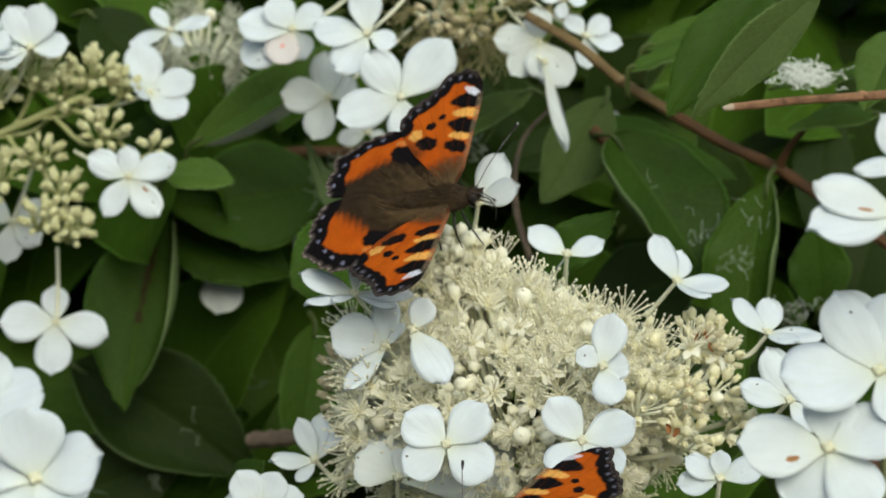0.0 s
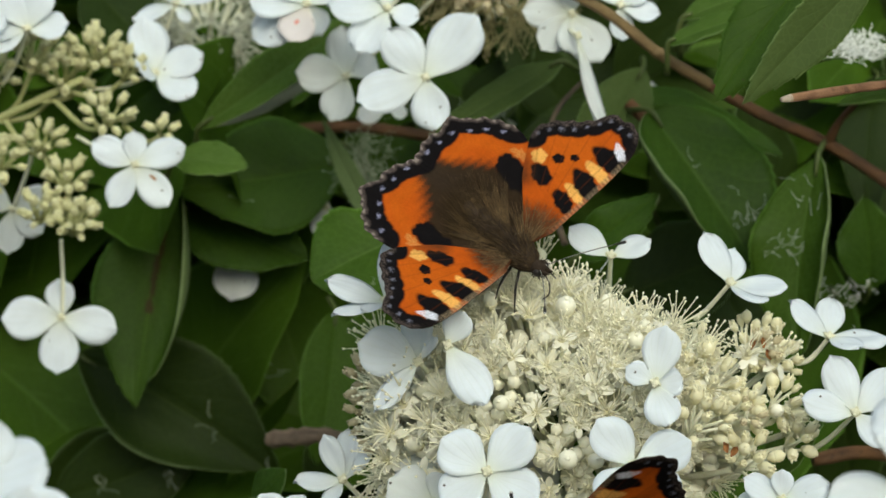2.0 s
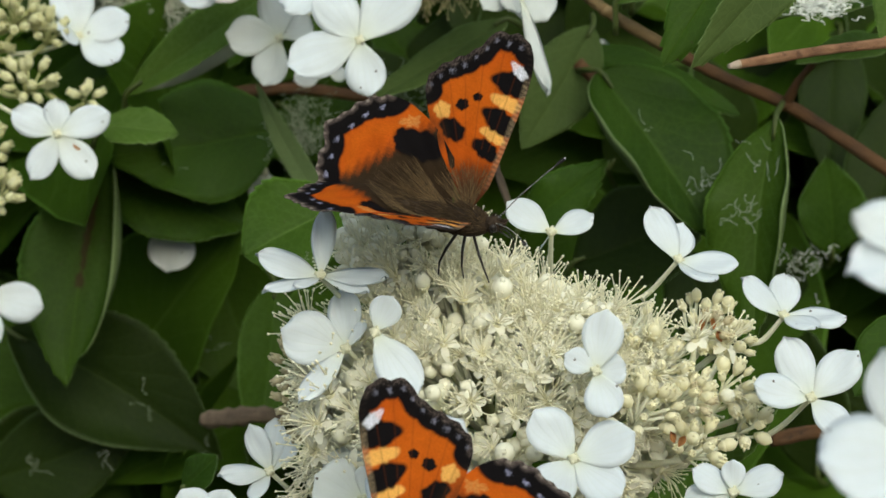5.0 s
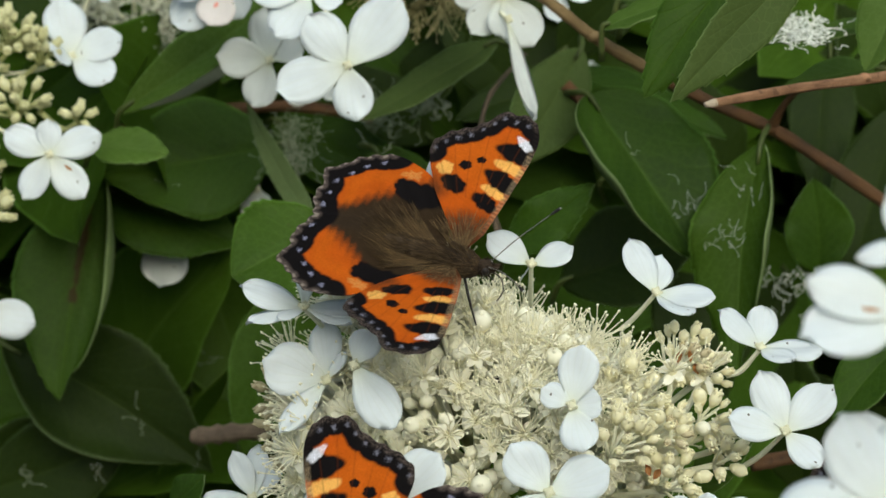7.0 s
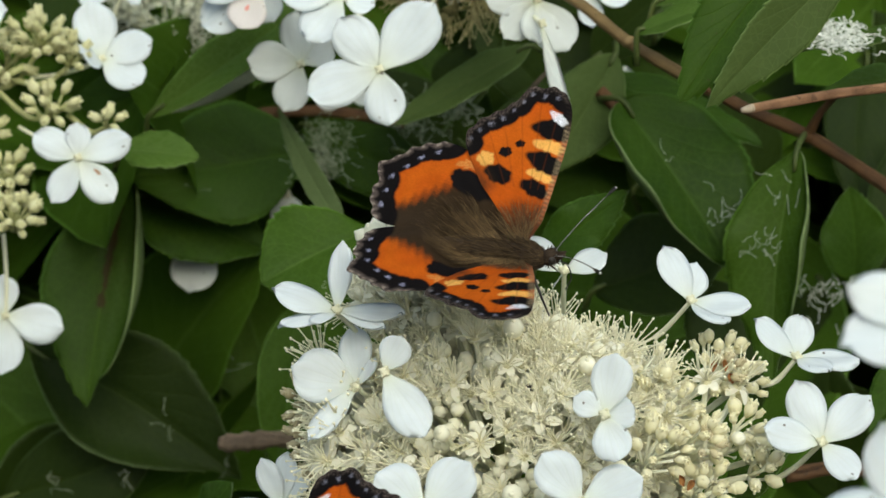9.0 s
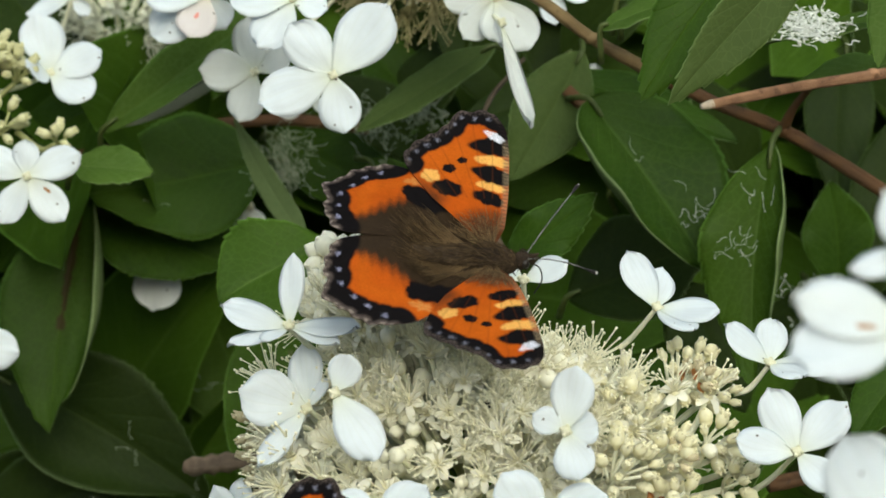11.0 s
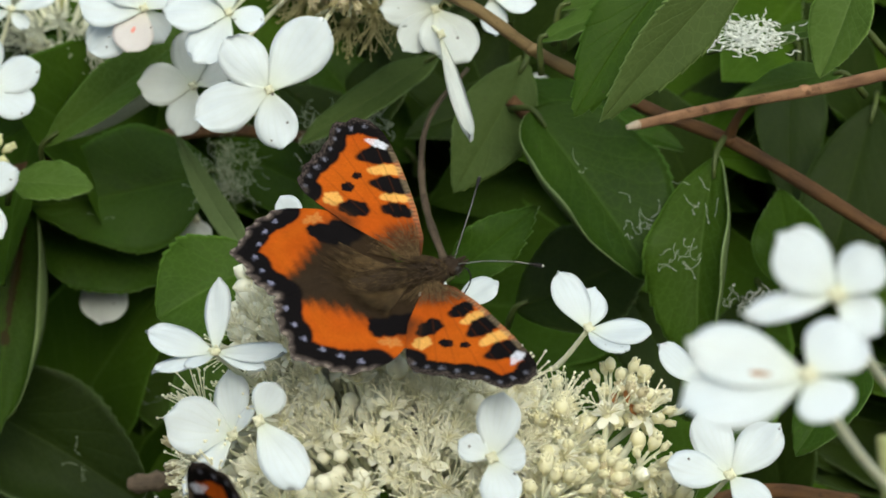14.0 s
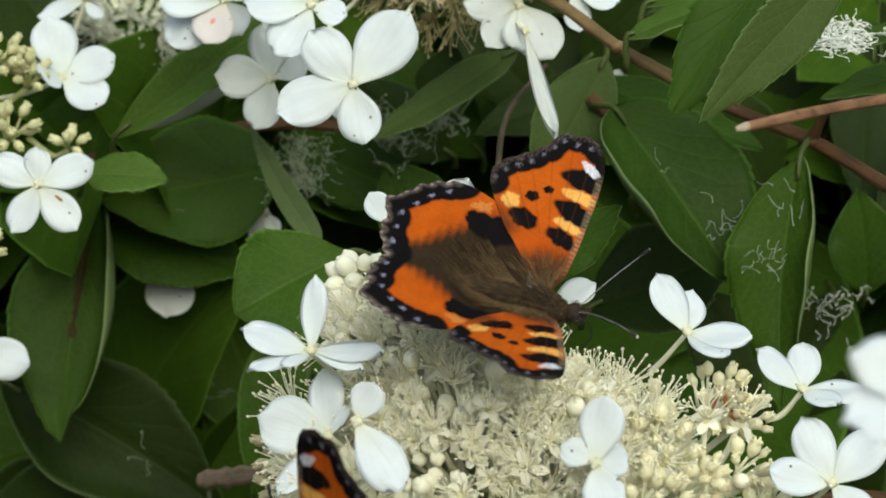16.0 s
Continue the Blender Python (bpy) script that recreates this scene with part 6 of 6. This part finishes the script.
def head_mesh():
    s = Soup()
    s.ball((0, 0, 0), 1.25, 1.35, 1.2, segs=12, rings=8)
    for k in (1, -1):
        s.tube([(0.7, 0.35 * k, 0.1), (1.6, 0.4 * k, 0.5), (2.2, 0.35 * k, 0.95)], [0.35, 0.32, 0.12], 6)
    rnd = random.Random(3)
    for _ in range(160):
        d = Vector((rnd.gauss(0, 1), rnd.gauss(0, 1), rnd.gauss(0, 1))).normalized()
        hair(s, rnd, d * 1.15, d * 1.75 + Vector((0.2, 0, 0)), 0.05, 0.05)
    return scaled(s).mesh("head", FUR_DARK)


def antenna_mesh(side):
    s = Soup()
    pts = smooth_line([(0.6, 0.5 * side, 0.7), (3.0, 3.2 * side, 2.9), (5.6, 6.2 * side, 4.6), (8.0, 9.2 * side, 5.8)], 12)
    n = len(pts)
    for k in range(n - 1):
        late = k / (n - 1)
        r = 0.085 if late < 0.84 else 0.085 + 0.17 * math.sin(min(1, (late - 0.84) / 0.13) * math.pi * 0.62)
        s.tube([pts[k], pts[k].lerp(pts[k + 1], 0.76)], [r, r], 6, slot=0)
        s.tube([pts[k].lerp(pts[k + 1], 0.76), pts[k + 1]], [r, r], 6, slot=1 if late < 0.82 else 0)
    s.ball(pts[-1], 0.2, 0.2, 0.2, segs=6, rings=4, slot=1)
    return scaled(s).mesh("antenna", [CHITIN, PALE_RING])


def leg_mesh(side, k):
    s = Soup()
    fwd = (2.4, 0.2, -2.0)[k]
    s.tube([(fwd * 0.5, 0.7 * side, -1.0), (fwd * 1.1, 3.0 * side, -2.6), (fwd * 1.5, 4.0 * side, -4.4), (fwd * 1.7 + 0.4, 4.8 * side, -6.0)], [0.24, 0.22, 0.15, 0.1], 6)
    return scaled(s).mesh("leg", CHITIN)


def proboscis_mesh():
    s = Soup()
    line = smooth_line([(0.9, 0, -0.5), (2.4, -0.3, -0.9), (3.0, -0.5, -3.0), (2.2, -0.6, -5.2)], 6)
    s.tube(line, [0.1] * len(line), 5)
    return scaled(s).mesh("proboscis", CHITIN)


FLY = dict(body=body_mesh(), fur=fur_mesh(), head=head_mesh(), proboscis=proboscis_mesh())
FLY |= {("antenna", k): antenna_mesh(k) for k in (1, -1)} | {("leg", a, k): leg_mesh(a, k) for a in (1, -1) for k in range(3)}
FLY |= {("hair", k): wing_fur_mesh(k) for k in (1, -1)} | {("forehair", k): fore_fur_mesh(k) for k in (1, -1)}
HINGE = {"fore": (1.29, 0.82), "hind": (0.52, 0.7)}


def butterfly(label):
    """A small tortoiseshell: x to its head, y to its left, z its back. Returns the thing and its four wings."""
    fly = tagged(new("butterfly"), label, "butterfly", "butterflies on the flower heads")
    fly.empty_display_size = 0.01
    torso = part("body", FLY["body"], fly)
    part("fur", FLY["fur"], torso, None, "brown hair on the back")
    head = part("head", FLY["head"], fly, pose(0.0040, 0, 0.0007))
    for k in (1, -1):
        eye = Soup()
        eye.ball((0.35, 1.0 * k, 0.15), 0.6, 0.5, 0.65, segs=10, rings=7)
        part("eye", scaled(eye).mesh("eye", CHITIN), head)
        part("antenna", FLY["antenna", k], head, None, "ringed black antenna with a pale tip")
        for j in range(3):
            part("leg", FLY["leg", k, j], fly, None, "thin black leg")
    part("proboscis", FLY["proboscis"], head)
    wings = {}
    for k in (1, -1):
        wings["fore", k] = part("forewing", WINGS["fore", k], fly, None, "orange wing with black bars and a white corner")
        wings["hind", k] = part("hindwing", WINGS["hind", k], fly, None, "orange and brown wing with lilac spots on a black rim")
        part("hindwing_hair", FLY["hair", k], wings["hind", k])
        part("forewing_hair", FLY["forehair", k], wings["fore", k])
    return fly, wings


FACING = Matrix(((1, 0, 0, 0), (0, 0, -1, 0), (0, 1, 0, 0), (0, 0, 0, 1)))


def fly_pose(x, y, z, rx, ry, rz):
    """A butterfly's place (mm) and its turn from the stand with its back to the viewer's side and its head to +x."""
    return Matrix.Translation(at((x, y, z))) @ FACING @ pose(0, 0, 0, rx, ry, rz)


def wing_pose(kind, side, lift, sweep):
    """A wing raised about its hinge; sweep turns it forwards."""
    y, z = HINGE[kind]
    return pose(0, side * y * MM, z * MM, side * lift) @ pose(0, 0, 0, 0, 0, -side * sweep)


def fly_walk(fly, wings, rows):
    """Rows of seconds, x, y, z, rx, ry, rz, left lift, right lift, then left and right sweep of the forewings and of the hindwings."""
    walk(fly, [(r[0], fly_pose(*r[1:7])) for r in rows])
    for (kind, side), wing in wings.items():
        lift = 7 if side > 0 else 8
        sweep = lift + (2 if kind == "fore" else 4)
        walk(wing, [(r[0], wing_pose(kind, side, r[lift], r[sweep] if sweep < len(r) else 0.0)) for r in rows])


fly_a, wings_a = butterfly("small tortoiseshell butterfly, orange and black, feeding with open wings")
fly_b, wings_b = butterfly("second small tortoiseshell butterfly low on the flower head")
fly_c, wings_c = butterfly("third small tortoiseshell butterfly half hidden behind the white florets")

# seconds, place (mm), turn, lift of the left and right wings, sweep of the forewings and of the hindwings (degrees)
FLY_A = [
    (0, -12.36, -13.06, 19.89, -41.8, -22.7, 6.2, 14.4, 14.1, -2.8, -4.5, 3.4, 4.3),
    (0.5, -11.85, -12.98, 19.59, -41.6, -22.5, 6.1, 22.5, 22.6, -2.5, -5.4, 4.7, 5.9),
    (1, -11.51, -12.85, 19.37, -41.6, -24.9, 6.6, 24.2, 24.1, -2.9, -3.9, 3.3, 4.1),
    (1.5, -10.93, -13.20, 18.18, -40.8, -22.9, -5.1, 14.7, 15.0, -1.5, -4.3, 2.9, 3.6),
    (2, -7.58, -13.31, 12.18, -29.0, -16.1, -38.5, 18.7, 18.6, -3.0, -3.2, 0.0, 0.0),
    (2.5, -7.70, -14.91, 11.84, -30.5, -21.6, -33.6, 21.5, 22.0, 2.2, 0.7, -1.8, 0.2),
    (3, -6.71, -15.10, 12.07, -38.3, -19.7, -27.4, 35.3, 34.8, 1.9, -0.2, 0.4, 0.2),
    (3.5, -5.99, -12.78, 13.40, -49.4, -10.1, -14.7, 49.6, 50.1, 2.3, 2.0, 3.3, 9.4),
    (5.8, -4.95, -13.51, 13.66, -39.8, -16.4, -10.4, 33.1, 32.6, 6.1, 4.1, 0.0, 0.0),
    (6, -4.80, -13.26, 13.47, -43.9, -16.6, -9.3, 22.9, 23.0, 4.5, 2.9, 4.4, 5.5),
    (6.5, -5.38, -13.56, 13.79, -47.1, -20.0, -5.4, 28.8, 28.3, 8.7, 4.7, -0.8, -1.0),
    (7, -3.75, -14.29, 12.53, -45.3, -10.5, -13.1, 18.9, 17.3, 4.3, 1.6, -0.0, 0.6),
    (7.5, -1.23, -13.32, 13.85, -43.6, -11.5, -7.6, 12.5, 12.5, 0.4, 0.4, 6.9, 8.6),
    (8, -0.78, -13.28, 13.99, -46.2, -13.0, -6.6, 25.3, 25.0, 1.7, 2.1, 7.4, 9.3),
    (10.5, 3.07, -12.10, 15.09, -46.9, 8.2, -0.5, 27.9, 27.3, 2.5, 1.5, 3.5, -0.2),
    (11, 2.71, -12.80, 15.09, -47.8, 9.5, -1.8, 13.8, 14.4, 0.9, 0.7, 5.8, 0.4),
    (11.5, 2.22, -12.83, 15.07, -46.3, 7.0, -3.3, 12.2, 12.2, 1.2, 0.7, 0.0, 0.0),
    (12, 3.15, -13.38, 14.39, -48.7, 12.4, -3.8, 14.4, 14.5, -0.0, 1.9, 1.6, 1.1),
    (12.5, 2.76, -12.53, 16.25, -43.4, 10.3, 3.0, 17.0, 17.0, 1.3, 1.1, 0.0, 0.0),
    (13, 3.59, -11.79, 15.59, -36.6, 33.9, 10.8, 45.1, 47.2, 1.6, -4.1, 4.2, -5.6),
    (13.5, 3.77, -11.97, 16.13, -41.3, 26.4, 11.2, 16.0, 17.0, 1.9, -0.1, 5.8, -0.8),
    (14, 3.35, -12.48, 16.35, -40.8, 24.1, 13.6, 14.4, 14.7, 2.8, 0.9, 0.0, 0.0),
    (14.5, 3.78, -12.74, 16.23, -39.5, 23.0, 14.2, 19.3, 19.5, 3.6, 1.2, 0.0, 0.0),
    (15, 4.91, -12.59, 14.52, -46.1, 13.3, -0.7, 30.2, 30.4, 1.3, -0.5, 2.8, -2.1),
    (15.5, 5.67, -13.39, 12.23, -51.4, 1.3, -14.9, 25.5, 25.5, 1.7, 1.5, 0.0, 0.0),
    (16, 5.73, -12.29, 12.25, -50.8, 1.6, -13.5, 25.4, 24.2, 2.2, 0.2, 1.1, 1.5),
]
FLY_B = [
    (0, -5.15, -41.33, -35.00, 49.3, 39.2, 163.1, 9.5, 9.5, 0, 0),
    (0.3, 0.55, -42.05, -41.31, 37.3, 17.1, 156.1, 18.9, 18.9, 0, 0),
    (0.6, -1.68, -41.99, -43.87, 26.0, 1.6, 151.0, 26.5, 26.5, 0, 0),
    (1, -5.52, -42.17, -36.75, 10.4, -17.9, 145.2, 37.0, 37.0, 0, 0),
    (1.5, -4.66, -41.66, -30.15, -6.7, -38.6, 167.2, 49.7, 49.7, 0, 0),
    (3.5, -9.08, -42.47, -36.93, 0.8, -20.7, 177.1, 42.7, 42.7, 0, 0),
    (5.8, -16.50, -41.12, -33.80, 38.4, -14.6, 185.5, 19.7, 19.7, 0, 0),
    (6.4, -18.51, -40.77, -33.07, 41.4, -8.7, 182.9, 19.0, 19.0, 0, 0),
    (7, -17.96, -41.20, -34.05, 40.1, 5.0, 188.2, 21.4, 21.4, 0, 0),
    (7.4, -18.54, -41.59, -34.17, 41.3, 11.4, 194.7, 21.1, 21.1, 0, 0),
    (8.2, -22.74, -41.50, -37.45, 51.1, 14.1, 198.7, 14.0, 14.0, 0, 0),
    (10.5, -23.62, -42.00, -34.38, 50.6, 12.4, 180.7, 16.4, 16.4, 0, 0),
    (12.5, -23.37, -41.73, -34.89, 52.7, 22.6, 183.6, 17.1, 17.1, 0, 0),
    (13, -20.23, -39.43, -36.78, 8.2, 32.4, 146.0, 49.1, 49.1, 0, 0),
    (13.5, -20.23, -39.43, -29.78, 0.2, 32.4, 142.0, 55.1, 55.1, 0, 0),
    (14, -19.85, -39.85, -24.17, -1.1, 21.8, 153.3, 55.1, 55.1, 0, 0),
    (14.5, -19.69, -40.34, -24.84, -0.2, 29.0, 146.6, 54.7, 54.7, 0, 0),
    (15, -19.12, -40.51, -23.96, 0.7, 29.1, 145.3, 54.1, 54.1, 0, 0),
    (15.5, -19.63, -39.81, -23.60, 1.1, 28.2, 151.3, 53.9, 53.9, 0, 0),
    (16, -20.34, -39.28, -23.37, 2.6, 32.0, 149.6, 53.0, 53.0, 0, 0),
]
FLY_C = [
    (0, 65.27, 11.73, -46.43, 40.1, 5.0, 188.2, 21.4, 21.4, 0, 0),
    (0.4, 68.27, 15.73, -55.43, 40.1, 5.0, 188.2, 21.4, 21.4, 0, 0),
    (1, 62.04, 17.73, -57.74, 40.1, 5.0, 188.2, 21.4, 21.4, 0, 0),
    (6.3, 58.04, 13.73, -55.74, 40.1, 5.0, 188.2, 21.4, 21.4, 0, 0),
    (6.8, 56.04, 11.73, -41.74, 40.1, 5.0, 188.2, 21.4, 21.4, 0, 0),
    (8.2, 56.04, 11.73, -41.74, 40.1, 5.0, 188.2, 21.4, 21.4, 0, 0),
    (9.2, 59.04, 15.73, -55.74, 40.1, 5.0, 188.2, 21.4, 21.4, 0, 0),
    (16, 59.04, 15.73, -57.74, 40.1, 5.0, 188.2, 21.4, 21.4, 0, 0),
]


# seconds, shift (mm) of a flower head that sways
LOW_SWAY = [(0, 0, 0, 0), (3.6, 0, 0, 0), (5.8, 0.6, 0, -2.4), (8.2, 0.6, 0, -2.4), (10.3, 0.8, 0, -2.0), (12.4, 0.8, 0, -2.0), (13.0, 2.4, 0, -8.5), (16, 2.4, 0, -8.5)]

# the floret beside the butterfly's wing rises a little as the weight shifts
WING_SWAY = [(0, -3.3, 0, -2.8), (1, -3.3, 0, -2.8), (3, -2.3, 0, -1.3), (7, -1.2, 0, -0.8), (10.3, -0.4, 0, -0.2), (12, 0, 0, 0), (16, 0, 0, 0)]


def motions():
    rest = panicle_low.matrix_basis.translation.copy()
    walk(panicle_low, [(t, Matrix.Translation(rest + Vector(d) * MM)) for t, *d in LOW_SWAY])
    at_rest = floret_by_wing.matrix_basis.copy()
    walk(floret_by_wing, [(t, Matrix.Translation(Vector(d) * MM) @ at_rest) for t, *d in WING_SWAY])
    fly_walk(fly_a, wings_a, FLY_A)
    fly_walk(fly_b, wings_b, FLY_B)
    fly_walk(fly_c, wings_c, FLY_C)


motions()
